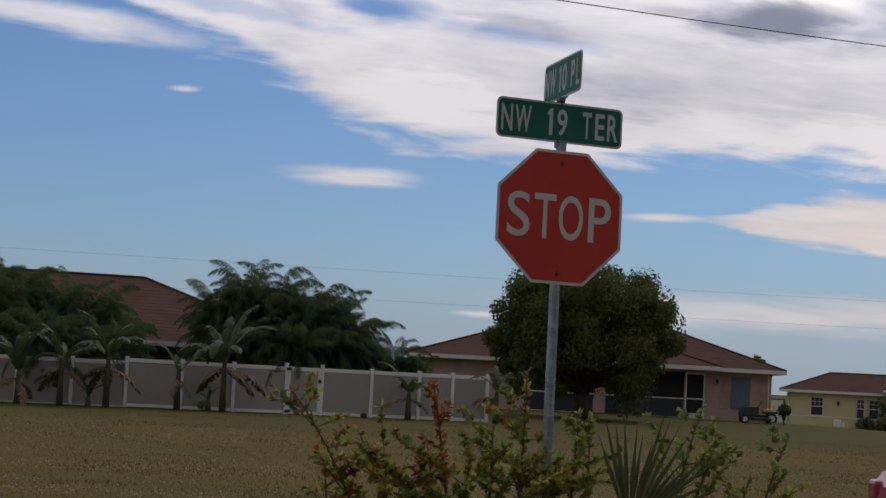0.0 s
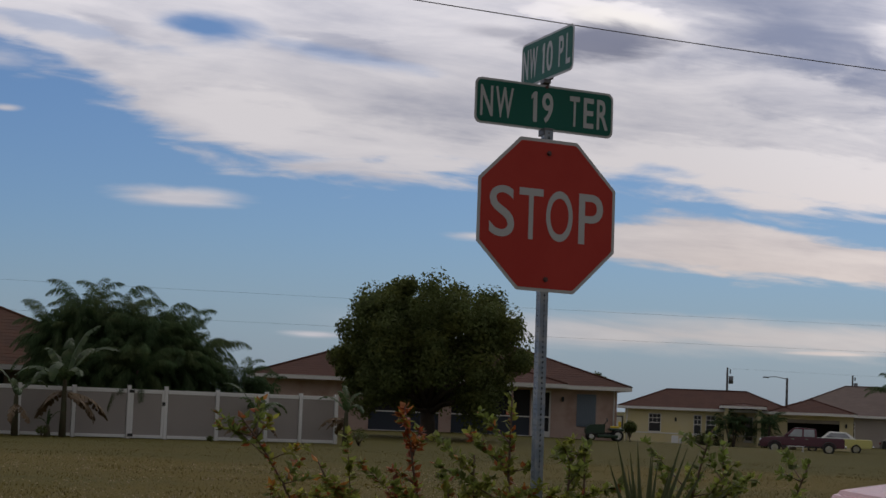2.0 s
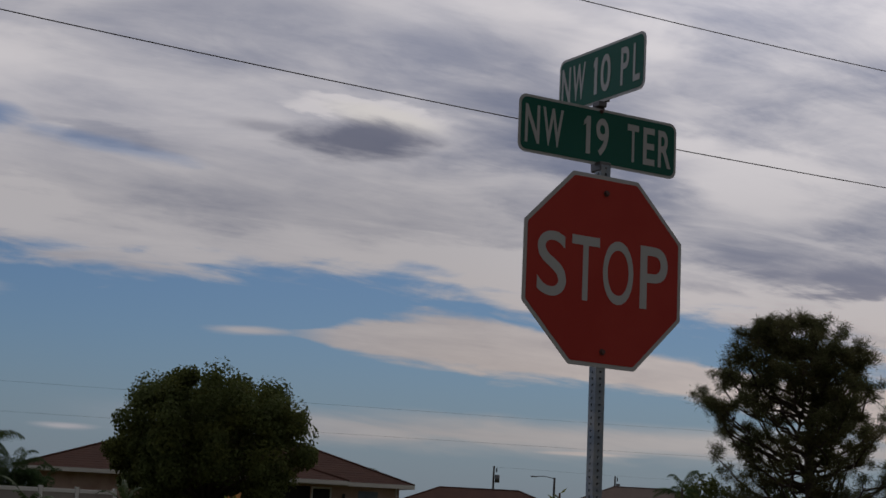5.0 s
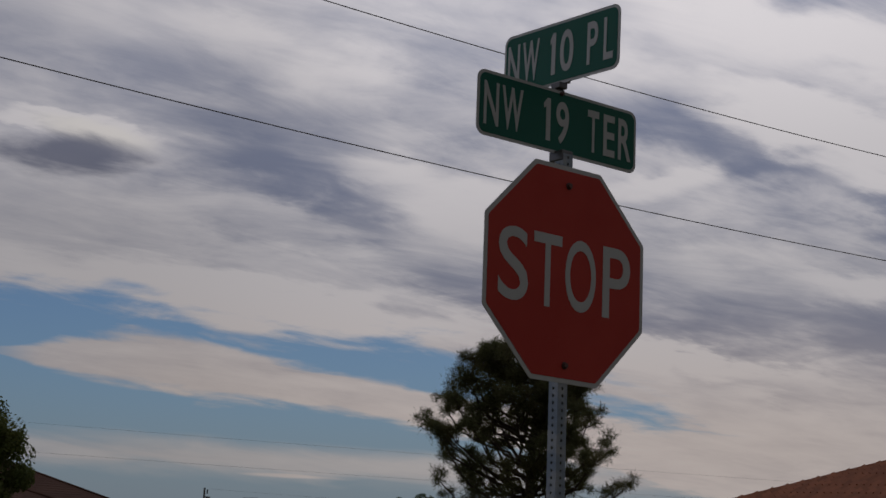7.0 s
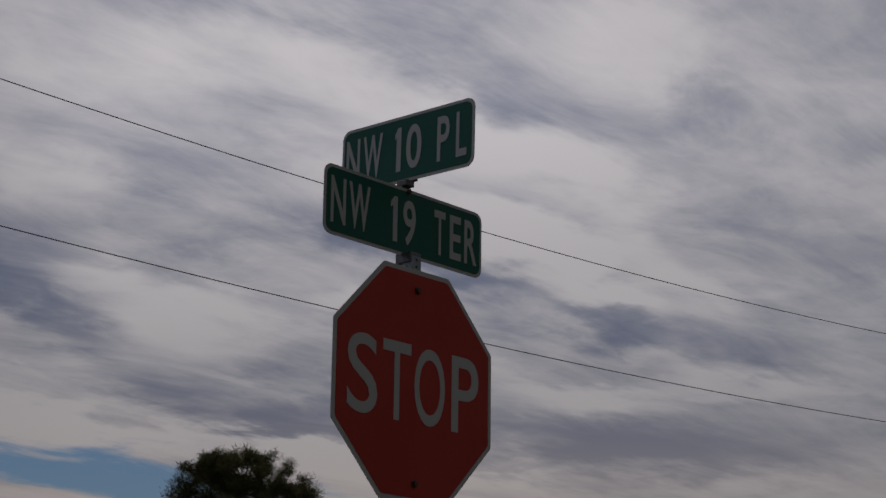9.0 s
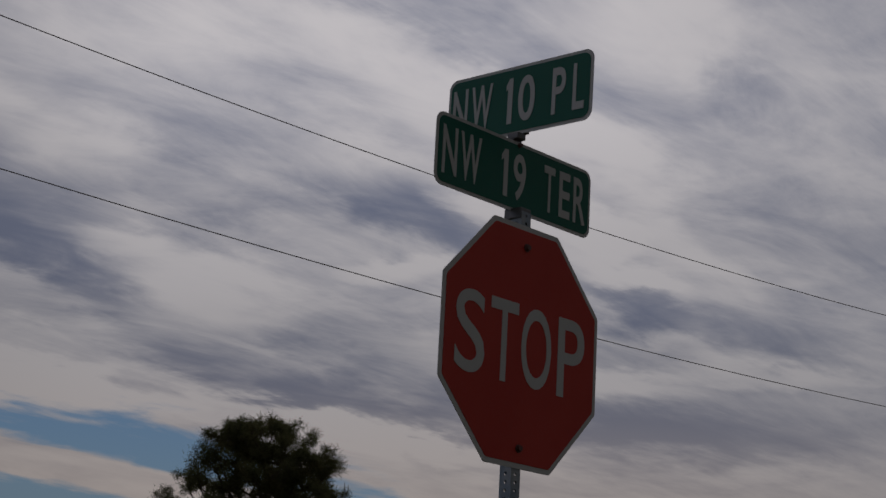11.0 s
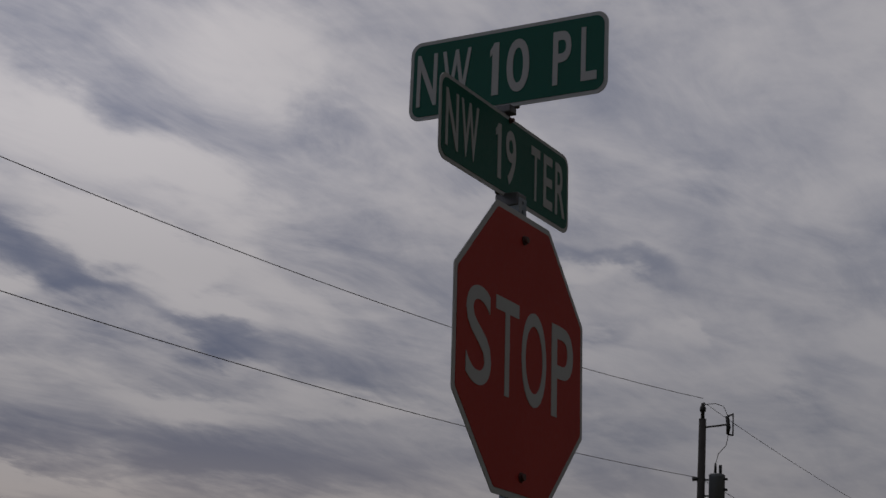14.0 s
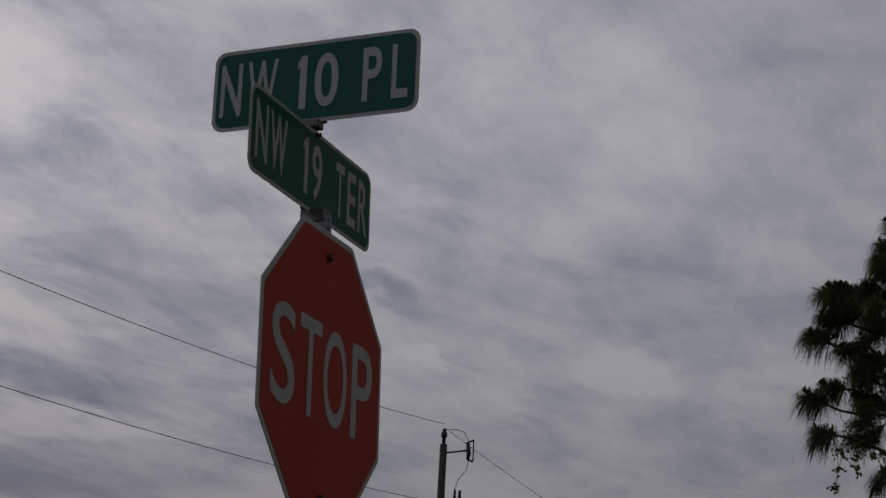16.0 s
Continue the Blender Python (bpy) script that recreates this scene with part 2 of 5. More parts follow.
# ---- materials ----
def mat(name, color, rough=0.7, metal=0.0, spread=0.15, scale=8.0, fine=60.0, bump=0.0, alt=None, island=0.0, obj=0.0, spec=0.5, trans=0.0, coords="Object"):
    """Plain surface with grain at two scales; alt: colour of stains; island, obj: brightness change from piece to piece."""
    m = bpy.data.materials.new(name)
    m.use_nodes = True
    t = m.node_tree
    b = t.nodes["Principled BSDF"]
    tc = t.nodes.new("ShaderNodeTexCoord")
    n1, n2 = t.nodes.new("ShaderNodeTexNoise"), t.nodes.new("ShaderNodeTexNoise")
    for n, s in ((n1, scale), (n2, fine)):
        t.links.new(tc.outputs[coords], n.inputs["Vector"])
        n.inputs["Scale"].default_value, n.inputs["Detail"].default_value = s, 5
    v1, v2 = Val(t, n1.outputs[0]), Val(t, n2.outputs[0])
    k = (v1 - 0.5) * (2.4 * spread) + (v2 - 0.5) * (1.4 * spread) + 1.0
    if island:
        g = t.nodes.new("ShaderNodeNewGeometry")
        k = k + (Val(t, g.outputs["Random Per Island"]) - 0.5) * island
    if obj:
        o = t.nodes.new("ShaderNodeObjectInfo")
        k = k + (Val(t, o.outputs["Random"]) - 0.5) * obj
    mix = t.nodes.new("ShaderNodeMix")
    mix.data_type = "RGBA"
    mix.inputs[6].default_value = (*color, 1)
    mix.inputs[7].default_value = (*(alt or color), 1)
    t.links.new(v1.step(0.42, 0.66).out, mix.inputs[0])
    mul = t.nodes.new("ShaderNodeVectorMath")
    mul.operation = "SCALE"
    t.links.new(mix.outputs[2], mul.inputs[0])
    t.links.new(k.op("MAXIMUM", 0.05).out, mul.inputs["Scale"])
    t.links.new(mul.outputs[0], b.inputs["Base Color"])
    t.links.new(((v2 - 0.5) * 0.25 + rough).out, b.inputs["Roughness"])
    b.inputs["Metallic"].default_value = metal
    b.inputs["Specular IOR Level"].default_value = spec
    if bump:
        bn = t.nodes.new("ShaderNodeBump")
        bn.inputs["Strength"].default_value, bn.inputs["Distance"].default_value = 0.6, bump
        t.links.new(v2.out, bn.inputs["Height"])
        t.links.new(bn.outputs[0], b.inputs["Normal"])
    if trans:
        tr = t.nodes.new("ShaderNodeBsdfTranslucent")
        t.links.new(mul.outputs[0], tr.inputs["Color"])
        ms = t.nodes.new("ShaderNodeMixShader")
        ms.inputs[0].default_value = trans
        t.links.new(b.outputs[0], ms.inputs[1])
        t.links.new(tr.outputs[0], ms.inputs[2])
        t.links.new(ms.outputs[0], t.nodes["Material Output"].inputs[0])
    return m


RED = mat("red sheeting", (0.44, 0.042, 0.032), 0.6, spread=0.06, scale=3, alt=(0.40, 0.034, 0.026), spec=0.25)
WHITE = mat("white sheeting", (0.47, 0.48, 0.50), 0.55, spread=0.06, scale=5, spec=0.3)
GREEN = mat("green sheeting", (0.008, 0.110, 0.083), 0.55, spread=0.08, scale=4, spec=0.25)
EDGE = mat("aluminium", (0.55, 0.55, 0.56), 0.45, 0.8, 0.1)
GALV = mat("galvanised steel", (0.22, 0.265, 0.33), 0.55, 0.4, 0.18, 14, 90, alt=(0.30, 0.32, 0.35))
BOLT = mat("dark bolt", (0.12, 0.06, 0.055), 0.6, 0.3)
BRACKET = mat("cast bracket", (0.14, 0.14, 0.15), 0.5, 0.7)
VINYL = mat("white vinyl", (0.74, 0.74, 0.74), 0.45, spread=0.04, scale=2)
TAUPE = mat("taupe vinyl", (0.33, 0.30, 0.285), 0.55, spread=0.05, scale=1.5, obj=0.06)
BLACK = mat("black hardware", (0.02, 0.02, 0.022), 0.45)
STUCCO_PINK = mat("pink stucco", (0.52, 0.38, 0.325), 0.9, spread=0.20, scale=1.1, fine=22, alt=(0.38, 0.26, 0.21), bump=0.004)
STUCCO_YELLOW = mat("cream stucco", (0.66, 0.58, 0.36), 0.9, spread=0.08, scale=0.6, fine=30, alt=(0.62, 0.53, 0.28), bump=0.004)
STUCCO_GREY = mat("grey stucco", (0.34, 0.30, 0.27), 0.9, spread=0.10, scale=0.7, fine=30, bump=0.004)
STUCCO_BROWN = mat("brown stucco", (0.20, 0.15, 0.12), 0.9, spread=0.10, scale=0.7, fine=30, bump=0.004)
SHINGLE = mat("brown shingles", (0.078, 0.036, 0.026), 0.95, spec=0.2, spread=0.22, scale=1.2, fine=26, alt=(0.06, 0.028, 0.021), bump=0.01, obj=0.10)
SHINGLE_A = mat("rust shingles", (0.078, 0.038, 0.024), 0.95, spec=0.2, spread=0.24, scale=1.0, fine=26, alt=(0.056, 0.030, 0.021), bump=0.01, obj=0.10)
SHINGLE_G = mat("grey brown shingles", (0.105, 0.075, 0.064), 0.95, spread=0.2, scale=1.2, fine=26, bump=0.01, obj=0.08)
CLAY = mat("orange clay tile", (0.27, 0.095, 0.05), 0.9, spread=0.2, scale=2, fine=30, alt=(0.22, 0.08, 0.045), island=0.35)
FASCIA = mat("white fascia", (0.72, 0.71, 0.69), 0.6, spread=0.05)
SHUTTER = mat("blue grey shutter", (0.17, 0.21, 0.26), 0.5, 0.2, 0.08)
SCREEN_BLUE = mat("dark blue screen", (0.035, 0.045, 0.065), 0.7, spread=0.12)
# near-black: room shade put into colour; the insect screens use it too
DARK = mat("dark interior", (0.018, 0.018, 0.02), 0.8)
PANE = mat("window glass", (0.03, 0.035, 0.045), 0.08, spread=0.05, spec=0.8)
BARK = mat("bark", (0.085, 0.066, 0.052), 0.95, spread=0.35, scale=6, fine=40, bump=0.02)
BARK_PINE = mat("pine bark", (0.06, 0.042, 0.034), 0.95, spread=0.35, scale=5, fine=40, bump=0.02)
LEAF = mat("tree leaves", (0.100, 0.126, 0.044), 0.75, spec=0.08, spread=0.25, scale=0.9, island=0.55, alt=(0.105, 0.118, 0.034), trans=0.35)
PALM = mat("palm fronds", (0.062, 0.104, 0.044), 0.75, spec=0.12, spread=0.2, scale=0.7, island=0.7, alt=(0.085, 0.112, 0.046), trans=0.45)
BANANA = mat("banana leaf", (0.044, 0.074, 0.027), 0.55, spec=0.2, spread=0.2, scale=2, island=0.5, alt=(0.075, 0.10, 0.038), trans=0.3)
BANANA_STEM = mat("banana stem", (0.075, 0.062, 0.034), 0.8, spread=0.35, scale=5, alt=(0.05, 0.055, 0.025))
BANANA_DRY = mat("dry banana leaf", (0.13, 0.085, 0.045), 0.8, spread=0.3, scale=4, island=0.5)
NEEDLE = mat("pine needles", (0.105, 0.112, 0.052), 0.75, spec=0.12, spread=0.25, scale=0.6, island=0.8, alt=(0.10, 0.092, 0.042), trans=0.45)
LEAF_BUSH = mat("bush leaves", (0.155, 0.195, 0.045), 0.6, spec=0.25, spread=0.25, scale=3, island=0.9, alt=(0.28, 0.27, 0.05), trans=0.5)
LEAF_RED = mat("red bush leaves", (0.27, 0.064, 0.024), 0.6, spread=0.3, scale=7, island=0.8, alt=(0.36, 0.16, 0.03), trans=0.4)
TWIG = mat("red brown twig", (0.10, 0.060, 0.042), 0.8, spread=0.25, scale=10)
PALMETTO = mat("palmetto blade", (0.056, 0.068, 0.026), 0.75, spread=0.2, scale=3, island=0.6, trans=0.25)
POLE = mat("weathered pole", (0.055, 0.05, 0.048), 0.9, spread=0.25, scale=4)
STEEL_GREY = mat("painted grey steel", (0.14, 0.15, 0.165), 0.5, 0.3, 0.1)
WIRE = mat("cable", (0.045, 0.038, 0.04), 0.6)
MAROON = mat("maroon car paint", (0.075, 0.010, 0.022), 0.22, 0.1, 0.05, spec=0.7)
CAR_RED = mat("red car paint", (0.27, 0.03, 0.032), 0.22, 0.1, 0.05, spec=0.55)
CREAM_CAR = mat("pale yellow car paint", (0.62, 0.58, 0.20), 0.25, spread=0.04)
WHITE_CAR = mat("white car paint", (0.75, 0.75, 0.73), 0.25, spread=0.03)
# pale colour and part metal stand in for sky mirrored in the panes
CAR_GLASS = mat("car glass with sky reflection colour", (0.55, 0.57, 0.60), 0.08, 0.7, 0.05, spec=1.0)
TYRE = mat("tyre rubber", (0.015, 0.015, 0.016), 0.8)
CHROME = mat("chrome", (0.7, 0.7, 0.72), 0.15, 1.0, 0.05)
LAMP_RED = mat("red lamp glass", (0.25, 0.03, 0.05), 0.2, spread=0.08)
MOWER_GREEN = mat("green mower paint", (0.013, 0.042, 0.02), 0.35, spread=0.06)
YELLOW = mat("yellow plastic", (0.72, 0.52, 0.03), 0.4, spread=0.05)
PLASTIC = mat("white plastic", (0.78, 0.78, 0.78), 0.5, spread=0.04)


def grass_mat():
    m = bpy.data.materials.new("dry lawn")
    m.use_nodes = True
    t = m.node_tree
    b = t.nodes["Principled BSDF"]
    tc = t.nodes.new("ShaderNodeTexCoord")

    def tex(scale, detail=6):
        n = t.nodes.new("ShaderNodeTexNoise")
        t.links.new(tc.outputs["Object"], n.inputs["Vector"])
        n.inputs["Scale"].default_value, n.inputs["Detail"].default_value = scale, detail
        return Val(t, n.outputs[0])

    def mixc(fac, a, c):
        n = t.nodes.new("ShaderNodeMix")
        n.data_type = "RGBA"
        t.links.new(fac.out, n.inputs[0])
        for v, s in ((a, n.inputs[6]), (c, n.inputs[7])):
            if isinstance(v, tuple):
                s.default_value = (*v, 1)
            else:
                t.links.new(v, s)
        return n.outputs[2]
    a, f, g = tex(0.11, 4), tex(1.3), tex(14, 8)
    col = mixc((a + (f - 0.5) * 0.5).step(0.38, 0.62), (0.090, 0.065, 0.008), (0.058, 0.053, 0.008))
    col = mixc((g + (f - 0.5) * 0.4).step(0.35, 0.72), col, (0.108, 0.080, 0.012))
    col = mixc(tex(5.0, 8).step(0.56, 0.70) * 0.6, col, (0.056, 0.060, 0.016))
    sp = t.nodes.new("ShaderNodeSeparateXYZ")
    t.links.new(tc.outputs["Object"], sp.inputs[0])
    col = mixc((Val(t, sp.outputs[1]) + (a - 0.5) * 22.0).step(30, 46) * 0.75, col, (0.060, 0.054, 0.008))
    t.links.new(col, b.inputs["Base Color"])
    b.inputs["Roughness"].default_value, b.inputs["Specular IOR Level"].default_value = 0.95, 0.15
    bn = t.nodes.new("ShaderNodeBump")
    bn.inputs["Strength"].default_value, bn.inputs["Distance"].default_value = 1.0, 0.05
    t.links.new(g.out, bn.inputs["Height"])
    t.links.new(bn.outputs[0], b.inputs["Normal"])
    return m


GRASS = grass_mat()
STRAW = mat("dry grass blades", (0.112, 0.086, 0.016), 0.9, spread=0.3, scale=0.4, fine=3, island=0.8, alt=(0.085, 0.068, 0.024), coords="Object", trans=0.5)
SEED = mat("pale seed heads", (0.26, 0.205, 0.12), 0.9, spread=0.2, island=0.6)


# ---- mesh helpers ----
def add(ob, mesh, material):
    for m in (material if isinstance(material, (list, tuple)) else [material]):
        mesh.materials.append(m)
    return ob


def thing(name, m, label, category, group="", kind=""):
    """An empty at a thing's base."""
    ob = new(name)
    ob.empty_display_size = 0.2
    ob.matrix_world = m
    return tagged(ob, label, category, group, kind)


def part(name, bm, material, parent=None, label=""):
    """A bmesh as one mesh object under a thing or a part, in the parent's own frame."""
    me = bpy.data.meshes.new(name)
    bm.to_mesh(me)
    bm.free()
    ob = add(new(name, me), me, material)
    if parent:
        ob.parent = parent
    return tagged(ob, label)


def shared_part(name, me, parent, m):
    ob = new(name, me)
    ob.parent = parent
    ob.matrix_basis = m
    return ob


def soup(name, verts, faces, material, parent=None, label="", smooth=False, mats=None):
    me = bpy.data.meshes.new(name)
    me.from_pydata([tuple(v) for v in verts], [], faces)
    if mats is not None:
        me.polygons.foreach_set("material_index", mats)
    if smooth:
        me.polygons.foreach_set("use_smooth", [True] * len(me.polygons))
    me.update()
    ob = add(new(name, me), me, material)
    if parent:
        ob.parent = parent
    return tagged(ob, label)


def box(bm, x0, x1, y0, y1, z0, z1, bevel=0.0):
    m = Matrix.LocRotScale(((x0 + x1) / 2, (y0 + y1) / 2, (z0 + z1) / 2), None, (abs(x1 - x0), abs(y1 - y0), abs(z1 - z0)))
    r = bmesh.ops.create_cube(bm, size=1, matrix=m)
    if bevel:
        es = list({e for v in r["verts"] for e in v.link_edges})
        bmesh.ops.bevel(bm, geom=es, offset=bevel, segments=2, affect="EDGES", profile=0.5)
    return bm


def boxes(*bs, bevel=0.0):
    bm = bmesh.new()
    for b in bs:
        box(bm, *b, bevel=bevel)
    return bm


def tube(bm, pts, radii, seg=8, cap=True):
    """A tapered round bar along points."""
    pts = [Vector(p) for p in pts]
    if not isinstance(radii, (list, tuple)):
        radii = [radii] * len(pts)
    rings, side = [], None
    for i, p in enumerate(pts):
        d = (pts[min(i + 1, len(pts) - 1)] - pts[max(i - 1, 0)]).normalized()
        side = (side - d * side.dot(d)) if side else d.orthogonal()
        side.normalize()
        up = d.cross(side)
        rings.append([bm.verts.new(p + (side * math.cos(2 * math.pi * k / seg) + up * math.sin(2 * math.pi * k / seg)) * radii[i]) for k in range(seg)])
    for a, b in zip(rings, rings[1:]):
        for k in range(seg):
            f = bm.faces.new((a[k], a[(k + 1) % seg], b[(k + 1) % seg], b[k]))
            f.smooth = True
    if cap:
        bm.faces.new(rings[0][::-1])
        bm.faces.new(rings[-1])
    return bm


def prism(bm, outline, y0, y1):
    """Extrudes an outline of (x, z) from y0 to y1."""
    a = [bm.verts.new((x, y0, z)) for x, z in outline]
    b = [bm.verts.new((x, y1, z)) for x, z in outline]
    bm.faces.new(a)
    bm.faces.new(b[::-1])
    n = len(a)
    for i in range(n):
        bm.faces.new((a[(i + 1) % n], a[i], b[i], b[(i + 1) % n]))
    bmesh.ops.recalc_face_normals(bm, faces=bm.faces)
    return bm


def rounded(w, h, r, seg=6):
    """Outline of a rounded rectangle about the origin."""
    out = []
    for cx, cz, a0 in ((w / 2 - r, h / 2 - r, 0), (-w / 2 + r, h / 2 - r, 90), (-w / 2 + r, -h / 2 + r, 180), (w / 2 - r, -h / 2 + r, 270)):
        for i in range(seg + 1):
            a = radians(a0 + 90 * i / seg)
            out.append((cx + r * math.cos(a), cz + r * math.sin(a)))
    return out


def glyph(name, char, x0, x1, z0, z1, y, material, parent, heavy=0.0, depth=0.0015):
    """One letter of the built-in font, fitted to a box in the plane y, facing -y."""
    if char == "1":              # plain bar with a short flag
        w = 0.0205
        return part(name, prism(bmesh.new(), [(x1 - w, z0), (x1, z0), (x1, z1), (x1 - w * 0.75, z1), (x0, z1 - 0.022), (x0, z1 - 0.04), (x1 - w, z1 - 0.031)], y - depth, y), material, parent)
    cu = bpy.data.curves.new(name, "FONT")
    cu.body, cu.offset, cu.resolution_u = char, heavy, 6
    ob = bpy.data.objects.new(name, cu)
    scene.collection.objects.link(ob)
    bpy.context.view_layer.update()
    me = bpy.data.meshes.new_from_object(ob.evaluated_get(bpy.context.evaluated_depsgraph_get()))
    bpy.data.objects.remove(ob)
    bm = bmesh.new()
    bm.from_mesh(me)
    bpy.data.meshes.remove(me)
    xs, zs = [v.co.x for v in bm.verts], [v.co.y for v in bm.verts]
    ax, bx, az_, bz = min(xs), max(xs), min(zs), max(zs)
    for f in bm.faces:
        f.smooth = False
    for v in bm.verts:
        v.co = Vector((x0 + (v.co.x - ax) / (bx - ax) * (x1 - x0), y, z0 + (v.co.y - az_) / (bz - az_) * (z1 - z0)))
    bmesh.ops.recalc_face_normals(bm, faces=bm.faces)
    g = bmesh.ops.extrude_face_region(bm, geom=list(bm.faces))
    for v in g["geom"]:
        if isinstance(v, bmesh.types.BMVert):
            v.co.y -= depth
    bmesh.ops.recalc_face_normals(bm, faces=bm.faces)
    return part(name, bm, material, parent)


def fade(a, b, v):
    k = min(max((v - a) / (b - a), 0), 1)
    return k * k * (3 - 2 * k)


def ground_z(x, y):
    z = 0.22 * math.exp(-((x - 34) ** 2 + (y - 73) ** 2) / (2 * 9.0 ** 2))
    z -= 0.72 * fade(44, 62, x)
    z += 0.05 * math.sin(x * 0.31 + 1) * math.sin(y * 0.23) * fade(12, 25, math.hypot(x, y))
    return z


# ---- ground ----
def build_ground():
    xs = sorted({*np.linspace(-40, 120, 81).round(2), -3000, -1200, -500, -200, -90, 180, 300, 600, 1400, 3000})
    ys = sorted({*np.linspace(-40, 140, 91).round(2), -3000, -1200, -500, -200, -90, 200, 320, 600, 1400, 3000})
    verts = [(x, y, ground_z(x, y)) for y in ys for x in xs]
    n = len(xs)
    faces = [(j * n + i, j * n + i + 1, (j + 1) * n + i + 1, (j + 1) * n + i) for j in range(len(ys) - 1) for i in range(n - 1)]
    ob = soup("ground", verts, faces, GRASS, smooth=True)
    tagged(ob, "dry patchy lawn and vacant lot, brown and green", "ground", kind="structure")


build_ground()


def build_grass():
    """Tufts of dry grass over the lot, with pale seed heads nearest the road."""
    rnd = random.Random(5)
    verts, faces, mats = [], [], []

    def blade(x, y, h, w, mi):
        z = ground_z(x, y) - 0.01
        a = rnd.uniform(0, math.pi)
        dx, dy = math.cos(a) * w, math.sin(a) * w
        lx, ly = rnd.gauss(0, h * 0.35), rnd.gauss(0, h * 0.35)
        i = len(verts)
        verts.extend([(x - dx, y - dy, z), (x + dx, y + dy, z), (x + lx, y + ly, z + h)])
        faces.append((i, i + 1, i + 2))
        mats.append(mi)
    for _ in range(90000):
        d = 17 + 48 * rnd.random() ** 1.5
        a = radians(rnd.uniform(1, 42))
        x, y = -4 + d * math.sin(a), -9 + d * math.cos(a)
        tall = noise.noise((x * 0.35, y * 0.35, 3.0)) > 0.05
        blade(x, y, rnd.uniform(0.02, 0.055) * (1.25 if tall else 0.7), rnd.uniform(0.005, 0.012), 0)
    for _ in range(14000):
        d = 21 + 22 * rnd.random() ** 1.3
        a = radians(rnd.uniform(1, 42))
        x, y = -4 + d * math.sin(a), -9 + d * math.cos(a)
        if noise.noise((x * 0.16, y * 0.55, 8.0)) + 0.5 * noise.noise((x * 0.9, y * 1.6, 2.0)) < 0.08:
            continue
        z, s = ground_z(x, y) + rnd.uniform(0.05, 0.14), rnd.uniform(0.008, 0.02)
        i = len(verts)
        verts.extend([(x - s, y, z), (x, y - s, z), (x + s, y, z), (x, y, z + 1.4 * s)])
        faces.extend([(i, i + 1, i + 3), (i + 1, i + 2, i + 3)])
        mats.extend([1, 1])
    ob = soup("grass", verts, faces, [STRAW, SEED], mats=mats)
    tagged(ob, "dry brown grass tufts with pale seed heads", "grass", kind="stuff")


build_grass()


# ---- the sign ----
SIGN = Matrix.Translation((0, 0, 2.55)) @ pose(0, 0, 0, -2.54, 0, 0) @ pose(0, 0, 0, 0, 0.98, 0)


def octagon(ap):
    h = ap * math.tan(math.pi / 8)
    pts = [(-h, ap), (h, ap), (ap, h), (ap, -h), (h, -ap), (-h, -ap), (-ap, -h), (-ap, h)]
    out = []
    for i, p in enumerate(pts):      # slightly rounded corners
        a, b, c = Vector(pts[i - 1]), Vector(p), Vector(pts[(i + 1) % 8])
        r = 0.007
        p0, p1 = b + (a - b).normalized() * r, b + (c - b).normalized() * r
        out += [tuple(p0), tuple((p0 + p1) * 0.25 + b * 0.5), tuple(p1)]
    return out


def bolt(x, z, y, parent, r=0.0095):
    bm = bmesh.new()
    tube(bm, [(x, y, z), (x, y - 0.004, z)], r * 1.35, 12)
    tube(bm, [(x, y - 0.004, z), (x, y - 0.012, z)], r, 6)
    return part("bolt", bm, BOLT, parent, "dark hexagon bolt")


def perforated_post(parent, z0, z1):
    """A square steel tube with a round hole every inch on each side."""
    step, half, r, y0 = 0.0254, 0.0222, 0.0056, 0.026
    n = int((z1 - z0) / step)
    verts, faces = [], []
    for side in range(4):
        turn = Matrix.Rotation(side * math.pi / 2, 3, "Z")
        for k in range(n):
            zc = z0 + (k + 0.5) * step
            i = len(verts)
            ring = [(math.cos(2 * math.pi * j / 8 + math.pi / 8), math.sin(2 * math.pi * j / 8 + math.pi / 8)) for j in range(8)]
            outer = [(half, step * 0.207), (half * 0.414, step / 2), (-half * 0.414, step / 2), (-half, step * 0.207), (-half, -step * 0.207), (-half * 0.414, -step / 2), (half * 0.414, -step / 2), (half, -step * 0.207)]
            corner = [(half, step / 2), (-half, step / 2), (-half, -step / 2), (half, -step / 2)]
            for u, w in ring:
                verts.append(turn @ Vector((u * r, -half, w * r)) + Vector((0, y0, zc)))
            for u, w in ring:
                verts.append(turn @ Vector((u * r, -half + 0.003, w * r)) + Vector((0, y0, zc)))
            for u, w in outer:
                verts.append(turn @ Vector((u, -half, w)) + Vector((0, y0, zc)))
            for u, w in corner:
                verts.append(turn @ Vector((u, -half, w)) + Vector((0, y0, zc)))
            for j in range(8):
                j2 = (j + 1) % 8
                faces.append((i + j, i + j2, i + 16 + j2, i + 16 + j))
                faces.append((i + j2, i + j, i + 8 + j, i + 8 + j2))
            for j, c in ((0, 0), (2, 1), (4, 2), (6, 3)):
                faces.append((i + 16 + j, i + 16 + j + 1, i + 24 + c))
    return soup("post", verts, faces, GALV, parent, "perforated square galvanised steel post")


